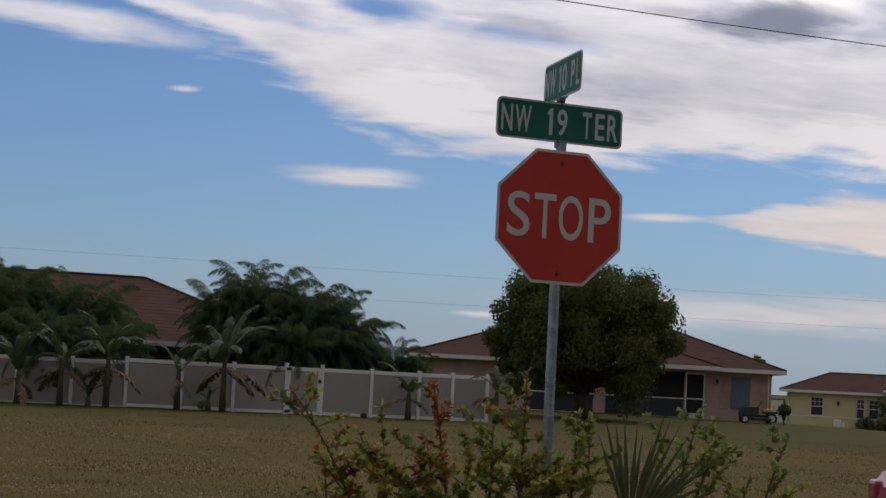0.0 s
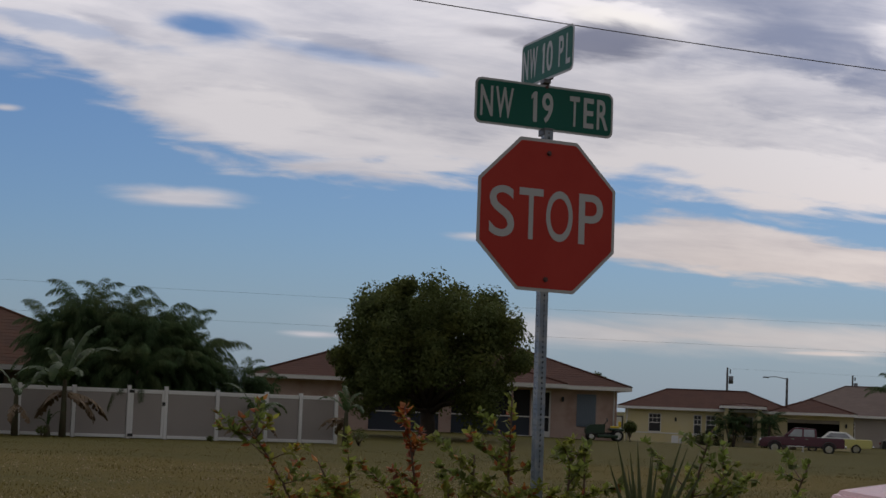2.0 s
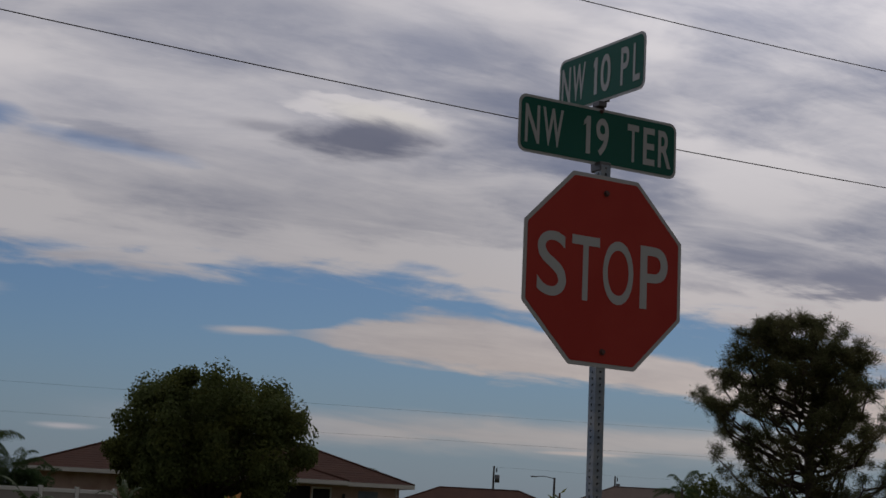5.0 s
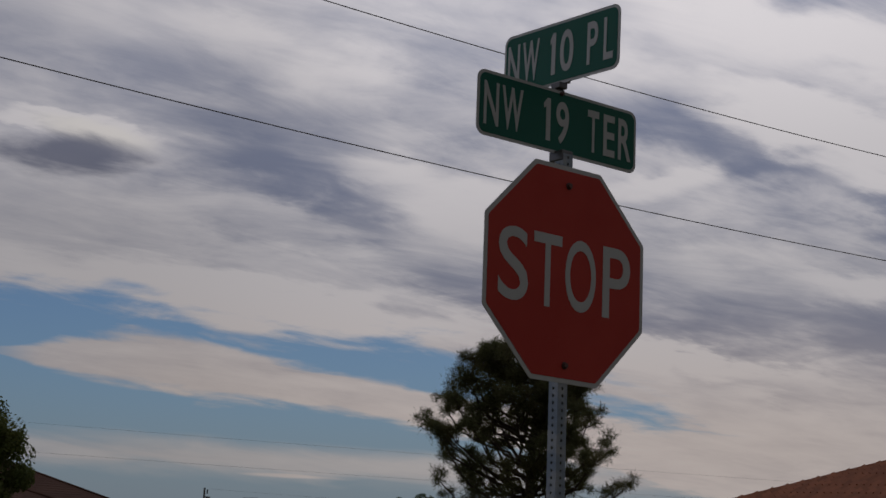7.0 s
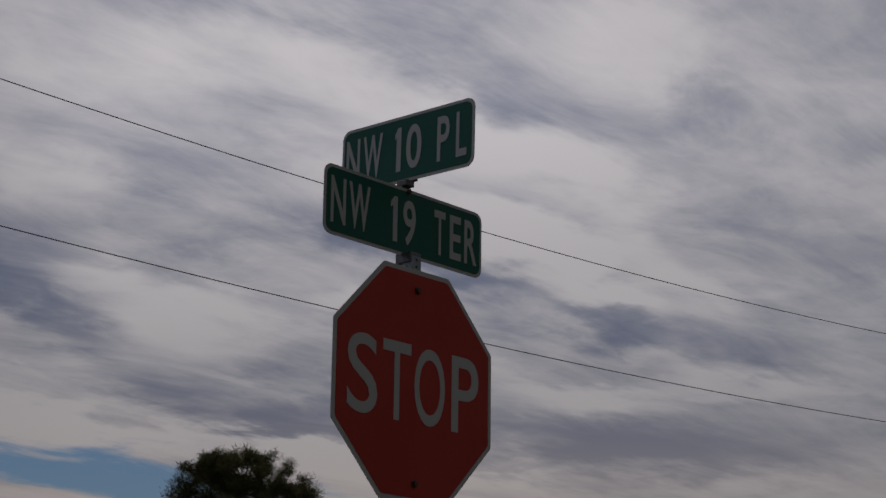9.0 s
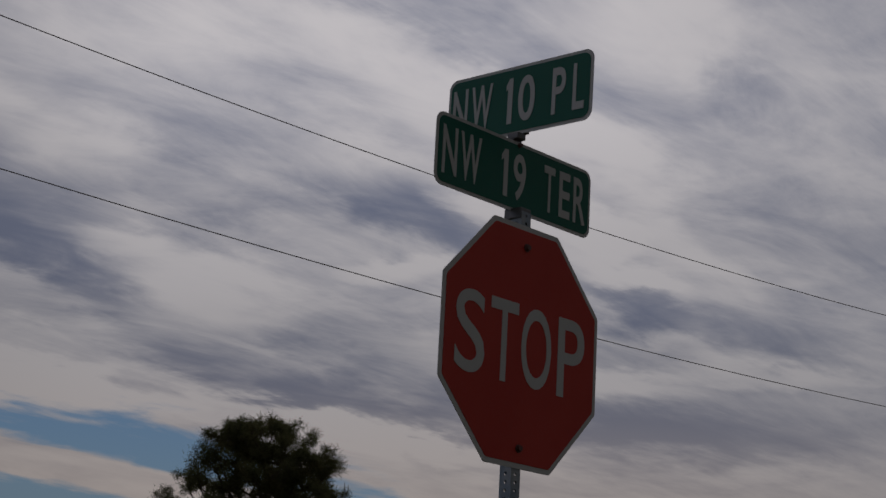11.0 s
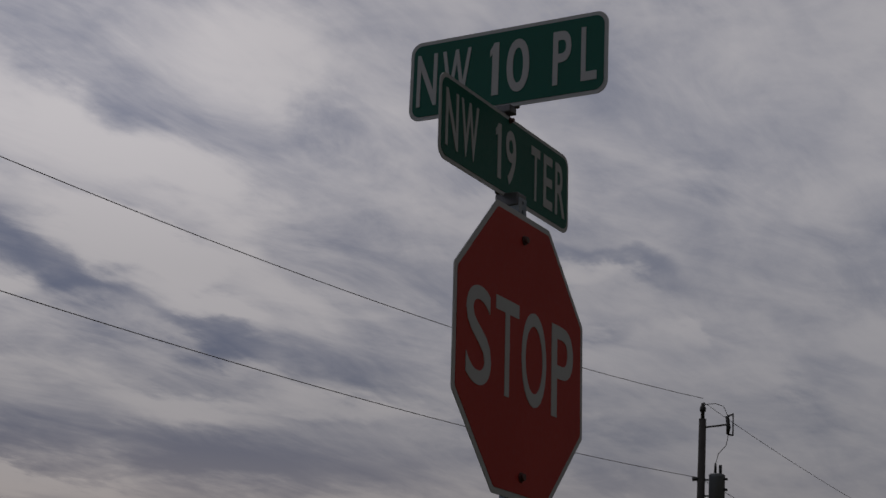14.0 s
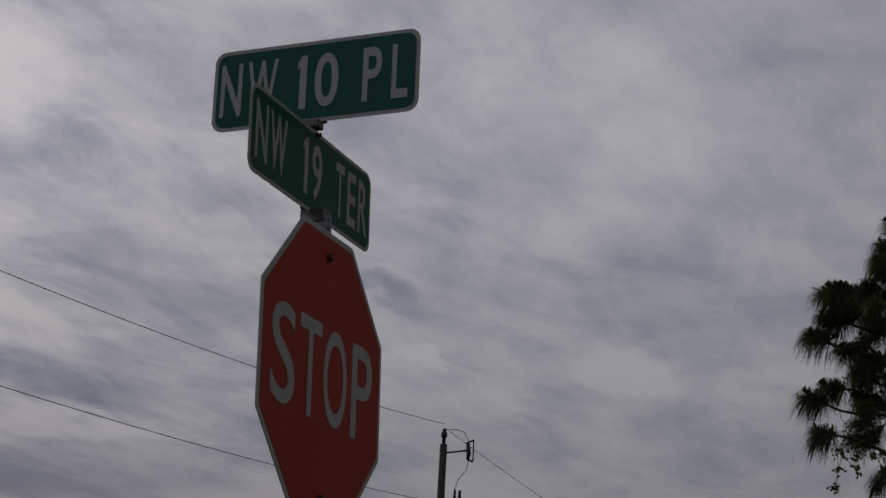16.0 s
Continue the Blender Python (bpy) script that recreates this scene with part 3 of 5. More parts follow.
def name_plate(name, w, h, parent, m, words):
    """A green plate with a white border; words: (letter, x0, x1) in metres."""
    plate = part(name, prism(bmesh.new(), rounded(w, h, 0.034), 0.0, 0.003), WHITE, parent, "green street name plate with white border and letters")
    plate.matrix_basis = m
    part("field", prism(bmesh.new(), rounded(w - 0.022, h - 0.022, 0.027), -0.0015, 0.0), GREEN, plate, "green reflective field")
    back = part("back", prism(bmesh.new(), rounded(w - 0.022, h - 0.022, 0.027), 0.003, 0.0045), GREEN, plate)
    zt, zb = 0.077, -0.077
    for ch, x0, x1 in words:
        glyph("letter", ch, x0, x1, zb, zt, -0.0015, WHITE, plate, heavy=0.015)
    return plate


def build_sign():
    s = thing("stop_sign", SIGN, "red octagonal stop sign on steel post with green name plates", "stop sign")
    perforated_post(s, -2.62, 0.45)
    face = part("sign_face", prism(bmesh.new(), octagon(0.381), 0.0, 0.003), WHITE, s, "red octagonal plate with white border")
    part("field", prism(bmesh.new(), octagon(0.3645), -0.0015, 0.0), RED, face, "red reflective field")
    part("back", prism(bmesh.new(), octagon(0.378), 0.003, 0.0038), EDGE, face, "bare aluminium back")
    for ch, x0, x1 in (("S", -0.317, -0.180), ("T", -0.156, -0.024), ("O", -0.006, 0.142), ("P", 0.176, 0.312)):
        glyph("letter", ch, x0, x1, -0.127, 0.127, -0.0015, WHITE, face, heavy=0.006)
    bolt(0.001, 0.311, -0.0015, face)
    bolt(0.0, -0.320, -0.0015, face)
    part("bracket", boxes((-0.026, 0.026, 0.006, 0.075, 0.405, 0.442), (-0.03, 0.03, 0.053, 0.075, 0.442, 0.47), bevel=0.004), BRACKET, s, "cast metal post cap bracket")
    part("cross_bracket", boxes((-0.024, 0.024, 0.053, 0.08, 0.645, 0.675), (-0.02, 0.02, 0.036, 0.082, 0.674, 0.697), (0.012, 0.03, 0.03, 0.085, 0.697, 0.722), bevel=0.004), BRACKET, s, "dark cross bracket between the plates")
    name_plate("name_plate", 0.774, 0.232, s, pose(-0.005, 0.048, 0.550),
               (("N", -0.358, -0.290), ("W", -0.275, -0.177), ("1", -0.078, -0.046), ("9", -0.018, 0.044), ("T", 0.138, 0.194), ("E", 0.217, 0.275), ("R", 0.293, 0.358)))
    name_plate("name_plate", 0.616, 0.234, s, pose(0.004, 0.063, 0.814, 0, 1.0, -92.0),
               (("N", -0.284, -0.219), ("W", -0.202, -0.110), ("1", -0.050, -0.022), ("0", 0.003, 0.073), ("P", 0.145, 0.200), ("L", 0.230, 0.277)))
    bolt(0.0, 0.655, 0.046, s, 0.006)


build_sign()


# ---- bush round the post ----
def leaf_soup(verts, faces, mats, p, d, n, length, width, mi):
    """One folded pointed leaf from p along d, with normal n."""
    s = d.cross(n).normalized()
    i = len(verts)
    verts.extend([p, p + d * length * 0.45 + s * width - n * width * 0.35, p + d * length - n * length * 0.12, p + d * length * 0.45 - s * width - n * width * 0.35, p + d * length * 0.45])
    faces.extend([(i, i + 1, i + 4), (i + 1, i + 2, i + 4), (i, i + 4, i + 3), (i + 4, i + 2, i + 3)])
    mats.extend([mi] * 4)


def sprig(name, base, tip, bend, seed, red=0.1, density=1.0, leaf=0.05, label="", fluffy=1.0, start=0.3):
    """A leafy shoot that rises from the ground at base and arches to tip."""
    rnd = random.Random(seed)
    base, tip = Vector(base), Vector(tip)
    base.z = ground_z(base.x, base.y) - 0.03
    obj = thing(name, Matrix.Translation(base), label, "bush", "bush round the sign post")
    tip = tip - base
    ctrl = Vector((tip.x * 0.35, tip.y * 0.35, tip.z * (0.55 + bend)))
    pts = [ctrl * (2 * t * (1 - t)) + tip * (t * t) for t in [i / 11 for i in range(12)]]
    bm = tube(bmesh.new(), pts, [0.011 * (1 - 0.75 * i / 11) + 0.0015 for i in range(12)], 6)
    verts, faces, mats = [], [], []

    def dress(path, dens, t0):
        for a, b in zip(path, path[1:]):
            t = path.index(a) / len(path)
            if t < t0:
                continue
            d = (b - a).normalized()
            for _ in range(max(1, int(dens * (b - a).length / 0.012))):
                p = a.lerp(b, rnd.random())
                out = Vector((rnd.gauss(0, 1), rnd.gauss(0, 1), rnd.gauss(0.1, 0.7))).normalized()
                ld = (out * 0.9 + d * 0.6).normalized()
                n = (Vector((rnd.gauss(0, 0.5), rnd.gauss(0, 0.5), 1)))
                n = (n - ld * n.dot(ld)).normalized()
                L = leaf * rnd.uniform(0.65, 1.25)
                redness = red * (0.35 + 0.9 * t)
                leaf_soup(verts, faces, mats, p, ld, n, L, L * rnd.uniform(0.26, 0.38), 1 if rnd.random() < redness else 0)
    dress(pts, density * 0.6, start)
    for k in range(int(17 * fluffy)):
        i = rnd.randrange(3, 11)
        d = Vector((rnd.gauss(0, 1), rnd.gauss(0, 1), rnd.uniform(0.1, 0.9))).normalized()
        L = rnd.uniform(0.10, 0.33) * fluffy
        side = [pts[i] + d * L * s + Vector((0, 0, 0.1 * L * s)) for s in (0, 0.35, 0.7, 1.0)]
        tube(bm, side, [0.004, 0.003, 0.002, 0.001], 5)
        dress(side, density * 0.95, 0.2)
    part("stem", bm, TWIG, obj, "thin reddish brown stem")
    soup("foliage", verts, faces, [LEAF_BUSH, LEAF_RED], obj, "small green and red pointed leaves", mats=mats)
    return obj


def build_bush():
    g, r = "leafy green shrub shoots in the lot", "shrub shoot with reddening leaves beside the sign post"
    rows = [((-0.75, 0.30), (-1.38, 0.46, 1.50), 0.12, 0.45, 1.1, 1.0, r), ((-0.62, 0.28), (-1.02, 0.34, 1.30), 0.10, 0.15, 0.8, 1.0, g), ((-0.42, 0.2), (-0.62, 0.24, 1.58), 0.05, 0.85, 1.3, 0.7, r),
            ((-0.30, 0.1), (-0.30, 0.10, 1.36), 0.05, 0.12, 1.2, 1.0, g), ((-0.12, 0.1), (-0.13, 0.05, 1.68), 0.05, 0.38, 1.3, 0.85, r),
            ((0.10, -0.05), (0.14, -0.08, 1.46), 0.05, 0.03, 1.3, 1.1, g), ((0.22, -0.1), (0.20, -0.10, 1.40), 0.05, 0.03, 1.1, 0.9, g), ((0.55, -0.2), (0.77, -0.35, 1.53), 0.10, 0.03, 0.8, 1.35, g),
            ((0.60, -0.25), (0.86, -0.38, 1.36), 0.10, 0.03, 0.9, 1.2, g), ((0.95, -0.4), (1.20, -0.55, 1.38), 0.12, 0.02, 0.9, 0.9, g),
            ((-0.5, 0.1), (-0.42, 0.12, 1.20), 0.05, 0.2, 1.2, 1.2, g), ((-0.85, 0.3), (-0.86, 0.28, 1.15), 0.05, 0.5, 1.1, 1.2, r), ((0.0, -0.1), (0.0, -0.12, 1.22), 0.05, 0.1, 1.4, 1.3, g),
            ((-0.2, -0.05), (-0.2, -0.1, 1.22), 0.05, 0.15, 1.3, 1.3, g), ((0.9, -0.35), (1.02, -0.45, 1.14), 0.1, 0.0, 1.2, 1.1, g), ((-1.1, 0.4), (-1.18, 0.4, 1.05), 0.05, 0.6, 1.0, 1.0, r),
            ((-0.65, 0.15), (-0.66, 0.15, 1.22), 0.05, 0.5, 1.2, 1.1, r)]
    for i, (b, tip, bend, red, dens, fl, lab) in enumerate(rows):
        sprig("shrub", (*b, 0), tip, bend, 40 + i, red * (1.0 if red > 0.8 else 0.55), dens * 2.7, 0.046, lab, fl * 1.05)
    # saw palmetto
    rnd = random.Random(9)
    p = thing("palmetto", Matrix.Translation((0.15, -0.80, -0.02)), "green fan palmetto with stiff pointed blades beside the post", "palm")
    part("stalk", tube(bmesh.new(), [(0, 0, 0), (0.02, 0, 0.5), (0.0, 0.0, 0.90)], [0.02, 0.016, 0.012], 8), PALMETTO, p)
    hub = Vector((0.0, 0.0, 0.90))
    for k in range(24):
        a = radians(-22 + 98 * k / 23)
        d = Vector((math.sin(a), rnd.uniform(-0.12, 0.12), math.cos(a))).normalized()
        L, w = rnd.uniform(0.48, 0.68), 0.0135
        s = d.cross(Vector((0, 1, 0))).normalized()
        f = Vector((0, 0.008, 0))
        tip = hub + d * L + Vector((0, 0, -0.03 * abs(math.sin(a))))
        verts = [hub, hub + d * L * 0.5 + s * w + f, hub + d * L * 0.5, hub + d * L * 0.5 - s * w + f, tip]
        soup("blade", verts, [(0, 1, 2), (0, 2, 3), (1, 4, 2), (2, 4, 3)], PALMETTO, p)


build_bush()


# ---- fence along the back of the lot ----
FENCE_X = [-19.6, -17.7, -15.8, -13.9, -12.0, -10.1, -8.2, -6.3, -4.4, -2.5, -0.6, 1.3, 2.65, 4.5, 6.37, 8.3, 10.15, 12.04, 13.34, 15.18, 16.97, 18.24, 19.58]


def fence_y(x):
    return 55.62 - 0.03 * x


def build_fence():
    f = thing("fence", pose(0, 0, 0), "taupe vinyl privacy fence with white posts and rails", "fence")
    gate = thing("gate", pose(0, 0, 0), "taupe vinyl fence gate with white frame and black hinges", "gate")
    H = 1.70
    post = None
    for i, x in enumerate(FENCE_X):
        y = fence_y(x)
        z = min(ground_z(x, y), 0.05) - (0.10 if x < 5 else 0.0)
        wide = x in (12.04, 13.34)
        bm = boxes((-0.062, 0.062, -0.062, 0.062, -0.1, H + (0.10 if wide else 0.04)), bevel=0.006)
        box(bm, -0.072, 0.072, -0.072, 0.072, H + (0.10 if wide else 0.04), H + (0.125 if wide else 0.065), bevel=0.01)
        p = part("post", bm, VINYL, f, "white vinyl post")
        p.matrix_basis = pose(x, y, z)
        if i + 1 == len(FENCE_X):
            break
        x2 = FENCE_X[i + 1]
        owner = gate if x == 12.04 else f
        a, b = x + 0.075, x2 - 0.075
        yy = fence_y((a + b) / 2)
        for nm, z0, z1, th, mt in (("panel", 0.10, H - 0.12, 0.022, TAUPE), ("top_rail", H - 0.14, H - 0.005, 0.045, VINYL), ("bottom_rail", 0.02, 0.13, 0.045, VINYL)):
            if nm == "panel":
                bm = boxes((a, b, -th, th, z0, z1))
            else:
                bm = boxes((a, b, -th, th, z0, z1), bevel=0.006)
            q = part(nm, bm, mt, owner)
            q.matrix_basis = pose(0, yy, z)
        if owner is gate:
            for zz in (0.12, 1.62):
                q = part("hinge", boxes((a - 0.09, a + 0.10, -0.075, -0.05, zz - 0.05, zz + 0.05), bevel=0.01), BLACK, gate, "black hinge")
                q.matrix_basis = pose(0, yy, z)
            for sx in (a + 0.03, b - 0.03):
                q = part("stile", boxes((sx - 0.045, sx + 0.045, -0.05, 0.05, 0.02, H - 0.005), bevel=0.006), VINYL, gate)
                q.matrix_basis = pose(0, yy, z)
            q = part("latch", boxes((b - 0.06, b + 0.05, -0.085, -0.05, 1.15, 1.28), bevel=0.012), BLACK, gate, "black latch")
            q.matrix_basis = pose(0, yy, z)


build_fence()


# ---- houses ----
def wall_run(L, H, th, openings):
    """Wall along +x from 0 to L, outer face at y = 0; openings are (x0, x1, z0, z1). One connected mesh."""
    xs = sorted({0.0, L, *[v for o in openings for v in o[:2]]})
    zs = sorted({-0.3, H, *[v for o in openings for v in o[2:]]})

    def solid(i, k):
        if not (0 <= i < len(xs) - 1 and 0 <= k < len(zs) - 1):
            return False
        cx, cz = (xs[i] + xs[i + 1]) / 2, (zs[k] + zs[k + 1]) / 2
        return not any(a < cx < b and c < cz < d for a, b, c, d in openings)
    bm = bmesh.new()
    grid = {(i, k, y): bm.verts.new((x, y * th, z)) for i, x in enumerate(xs) for k, z in enumerate(zs) for y in (0, 1)}
    for i in range(len(xs) - 1):
        for k in range(len(zs) - 1):
            if not solid(i, k):
                continue
            c = [(i, k), (i + 1, k), (i + 1, k + 1), (i, k + 1)]
            bm.faces.new([grid[(*p, 0)] for p in c])
            bm.faces.new([grid[(*p, 1)] for p in c[::-1]])
            for (p, q), nb in zip(((c[0], c[1]), (c[1], c[2]), (c[2], c[3]), (c[3], c[0])), ((i, k - 1), (i + 1, k), (i, k + 1), (i - 1, k))):
                if not solid(*nb):
                    bm.faces.new([grid[(*q, 0)], grid[(*p, 0)], grid[(*p, 1)], grid[(*q, 1)]])
    bmesh.ops.delete(bm, geom=[v for v in bm.verts if not v.link_faces], context="VERTS")
    return bm


def hip_roof(parent, x0, x1, y0, y1, z, pitch, material, gable=False, courses=0.32, name="roof", tiles=False):
    """A hip roof over a rectangle, with courses that step over one another, white fascia and soffit."""
    half = min(x1 - x0, y1 - y0) / 2
    rise = half * pitch
    along = (x1 - x0) >= (y1 - y0)
    roof = part(name, boxes((x0 + 0.05, x1 - 0.05, y0 + 0.05, y1 - 0.05, z - 0.04, z + 0.0)), FASCIA, parent)
    n = max(4, int(half / courses))
    verts, faces = [], []
    for k in range(n):
        a, b = half * k / n, half * (k + 1) / n
        za, zb = z + 0.06 + rise * k / n + 0.007, z + 0.06 + rise * (k + 1) / n
        o = [(x0 + a, y0 + a), (x1 - a, y0 + a), (x1 - a, y1 - a), (x0 + a, y1 - a)]
        i_ = [(x0 + b, y0 + b), (x1 - b, y0 + b), (x1 - b, y1 - b), (x0 + b, y1 - b)]
        i = len(verts)
        verts.extend([(*p, za) for p in o] + [(*p, zb) for p in i_] + [(*p, za - 0.007 - 0.01) for p in o])
        for s in range(4):
            s2 = (s + 1) % 4
            faces.append((i + s, i + s2, i + 4 + s2, i + 4 + s))
            faces.append((i + 8 + s, i + 8 + s2, i + s2, i + s))
    soup("shingle_cover", verts, faces, material, roof, "overlapping shingle courses")
    cap = bmesh.new()
    c = half
    corners = [(x0, y0), (x1, y0), (x1, y1), (x0, y1)]
    ridge = [(x0 + c, (y0 + y1) / 2), (x1 - c, (y0 + y1) / 2)] if along else [((x0 + x1) / 2, y0 + c), ((x0 + x1) / 2, y1 - c)]
    zt = z + 0.06 + rise + 0.02
    pairs = [(0, 0), (1, 1), (2, 1), (3, 0)] if along else [(0, 0), (1, 0), (2, 1), (3, 1)]
    for ci, ri in pairs:
        tube(cap, [(*corners[ci], z + 0.07), (*ridge[ri], zt)], 0.055, 6)
    if (Vector(ridge[0]) - Vector(ridge[1])).length > 0.05:
        tube(cap, [(*ridge[0], zt), (*ridge[1], zt)], 0.06, 6)
    part("ridge_cap", cap, material, roof)
    fb = bmesh.new()
    for a, b, c_, d in ((x0, x1, y0 - 0.02, y0 + 0.02), (x0, x1, y1 - 0.02, y1 + 0.02), (x0 - 0.02, x0 + 0.02, y0 + 0.02, y1 - 0.02), (x1 - 0.02, x1 + 0.02, y0 + 0.02, y1 - 0.02)):
        box(fb, a, b, c_, d, z - 0.12, z + 0.065)
    part("fascia", fb, FASCIA, roof, "white fascia board")
    return roof


def window(parent, x0, x1, z0, z1, y=0.0, bars=True, frame=FASCIA, th=0.05):
    w = part("window", boxes((x0, x1, y + 0.10, y + 0.104, z0, z1)), PANE, parent, "dark double hung window with white muntins")
    bm = bmesh.new()
    t = 0.06
    for a, b, c, d in ((x0 - 0.02, x0 + t, z0 - 0.02, z1 + 0.02), (x1 - t, x1 + 0.02, z0 - 0.02, z1 + 0.02), (x0 + t, x1 - t, z1 - t, z1 + 0.02), (x0 + t, x1 - t, z0 - 0.02, z0 + t), (x0 + t, x1 - t, (z0 + z1) / 2 - 0.03, (z0 + z1) / 2 + 0.03)):
        box(bm, a, b, y + 0.04, y + 0.095, c, d)
    if bars:
        n = max(2, round((x1 - x0) / 0.32))
        for k in range(1, n):
            xx = x0 + (x1 - x0) * k / n
            box(bm, xx - 0.015, xx + 0.015, y + 0.06, y + 0.095, (z0 + z1) / 2 + 0.03, z1 - t)
        box(bm, x0 + t, x1 - t, y + 0.06, y + 0.094, z0 + (z1 - z0) * 0.74, z0 + (z1 - z0) * 0.77)
    part("frame", bm, frame, w)
    part("sill", boxes((x0 - 0.08, x1 + 0.08, y - 0.05, y + 0.10, z0 - 0.10, z0 - 0.02), bevel=0.01), frame, w)
    return w


def shell(parent, L, D, H, mt, openings=()):
    """Four walls of a house; the front lies along +x at y = 0."""
    part("wall", wall_run(L, H, 0.2, openings), mt, parent)
    part("wall", boxes((0, L, D - 0.2, D, -0.3, H)), mt, parent)
    part("wall", boxes((0, 0.2, 0.2, D - 0.2, -0.3, H)), mt, parent)
    part("wall", boxes((L - 0.2, L, 0.2, D - 0.2, -0.3, H)), mt, parent)
    # added floor and wall, coloured near-black in place of indoor shade
    part("inner_floor", boxes((0.2, L - 0.2, 0.2, D - 0.2, -0.28, 0.02)), DARK, parent)
    part("inner_wall", boxes((0.25, L - 0.25, 2.6, 2.7, 0.02, H)), DARK, parent, "near-black wall standing in for unlit rooms")


def build_pink_house():
    yaw = math.degrees(math.atan2(-7.45, 16.98))
    h = thing("pink_house", pose(24.0, 77.2, 0.18, 0, 0, yaw), "single storey pink stucco house with brown hip roof", "house")
    L, H = 17.05, 2.44
    shell(h, L, 10.5, H, STUCCO_PINK, [(5.2, 8.55, 0.05, 2.25), (9.15, 12.9, 0.05, 2.25), (12.95, 13.9, 0.02, 2.25)])
    hip_roof(h, -0.6, L + 0.62, -0.65, 11.1, 2.46, 0.345, SHINGLE)
    hip_roof(h, 8.6, 14.6, -1.0, 5.0, 2.50, 0.30, SHINGLE, name="porch_roof")
    # screened lanai: dark mesh above a blue kick panel with a white rail
    for x0, x1 in ((5.2, 8.55), (9.15, 12.9)):
        lan = part("lanai_screen", boxes((x0, x1, 0.12, 0.13, 1.0, 2.25)), DARK, h, "dark insect screen")
        part("kick_panel", boxes((x0, x1, 0.09, 0.11, 0.08, 0.93)), SCREEN_BLUE, lan, "dark blue kick panel")
        part("rail", boxes((x0, x1, 0.05, 0.11, 0.94, 1.0), (x0, x1, 0.05, 0.11, 0.02, 0.08)), FASCIA, lan, "white rail")
        for k in range(1, 3):
            xx = x0 + (x1 - x0) * k / 3
            part("mullion", boxes((xx - 0.02, xx + 0.02, 0.085, 0.118, 1.0, 2.25)), SCREEN_BLUE, lan)
    d = part("screen_door", boxes((12.95, 13.9, 0.12, 0.13, 0.02, 2.25)), DARK, h, "screen door in a white frame")
    part("frame", boxes((12.95, 13.03, 0.04, 0.119, 0.02, 2.25), (13.82, 13.9, 0.04, 0.119, 0.02, 2.25), (13.03, 13.82, 0.04, 0.119, 2.16, 2.25), (13.03, 13.82, 0.04, 0.119, 0.02, 0.3), (13.03, 13.82, 0.04, 0.119, 0.95, 1.02)), FASCIA, d)
    # corrugated storm shutter
    bm, slats = bmesh.new(), []
    for k in range(9):
        slats.append((15.15 + k * 0.1, 15.15 + k * 0.1 + 0.06, -0.07 - 0.02 * (k % 2), -0.036, 0.62, 2.12))
    box(bm, 15.13, 16.05, -0.035, -0.004, 0.60, 2.14)
    shutter = part("storm_shutter", bm, SHUTTER, h, "blue grey corrugated storm shutter")
    for b in slats:
        part("slat", boxes(b), SHUTTER, shutter)
    part("downpipe", tube(bmesh.new(), [(16.9, -0.06, 2.4), (16.9, -0.06, 0.0)], 0.035, 8), FASCIA, h)
    part("light_fixture", boxes((14.4, 14.52, -0.12, -0.005, 1.75, 1.98), bevel=0.02), BLACK, h)
    for vx, vy in ((12.4, 3.4), (13.0, 4.2)):
        part("vent_pipe", tube(bmesh.new(), [(vx, vy, 3.5), (vx, vy, 4.35)], 0.05, 8), BLACK, h)


def build_rust_house():
    h = thing("rust_roof_house", pose(-15.5, 62.6, -0.02), "single storey house with rust brown hip roof behind the fence", "house")
    L, D = 29.9, 11.0
    shell(h, L, D, 2.35, STUCCO_BROWN, [(21.0, 24.6, 0.05, 2.1), (9.0, 11.0, 0.9, 2.1)])
    hip_roof(h, -0.6, L + 0.6, -0.6, D + 0.6, 2.38, 0.435, SHINGLE_A)
    part("sliding_door", boxes((21.0, 24.6, 0.10, 0.11, 0.05, 2.1)), PANE, h, "dark sliding glass door")
    window(h, 9.0, 11.0, 0.9, 2.1)
    sv = bmesh.new()
    for k in range(3):
        box(sv, 21.7, 23.2, 4.35 - 0.25 * k, 4.45 - 0.25 * k, 4.34 - k * 0.10, 4.42 - k * 0.10)
    part("roof_vent", sv, FASCIA, h, "white slatted roof vent")


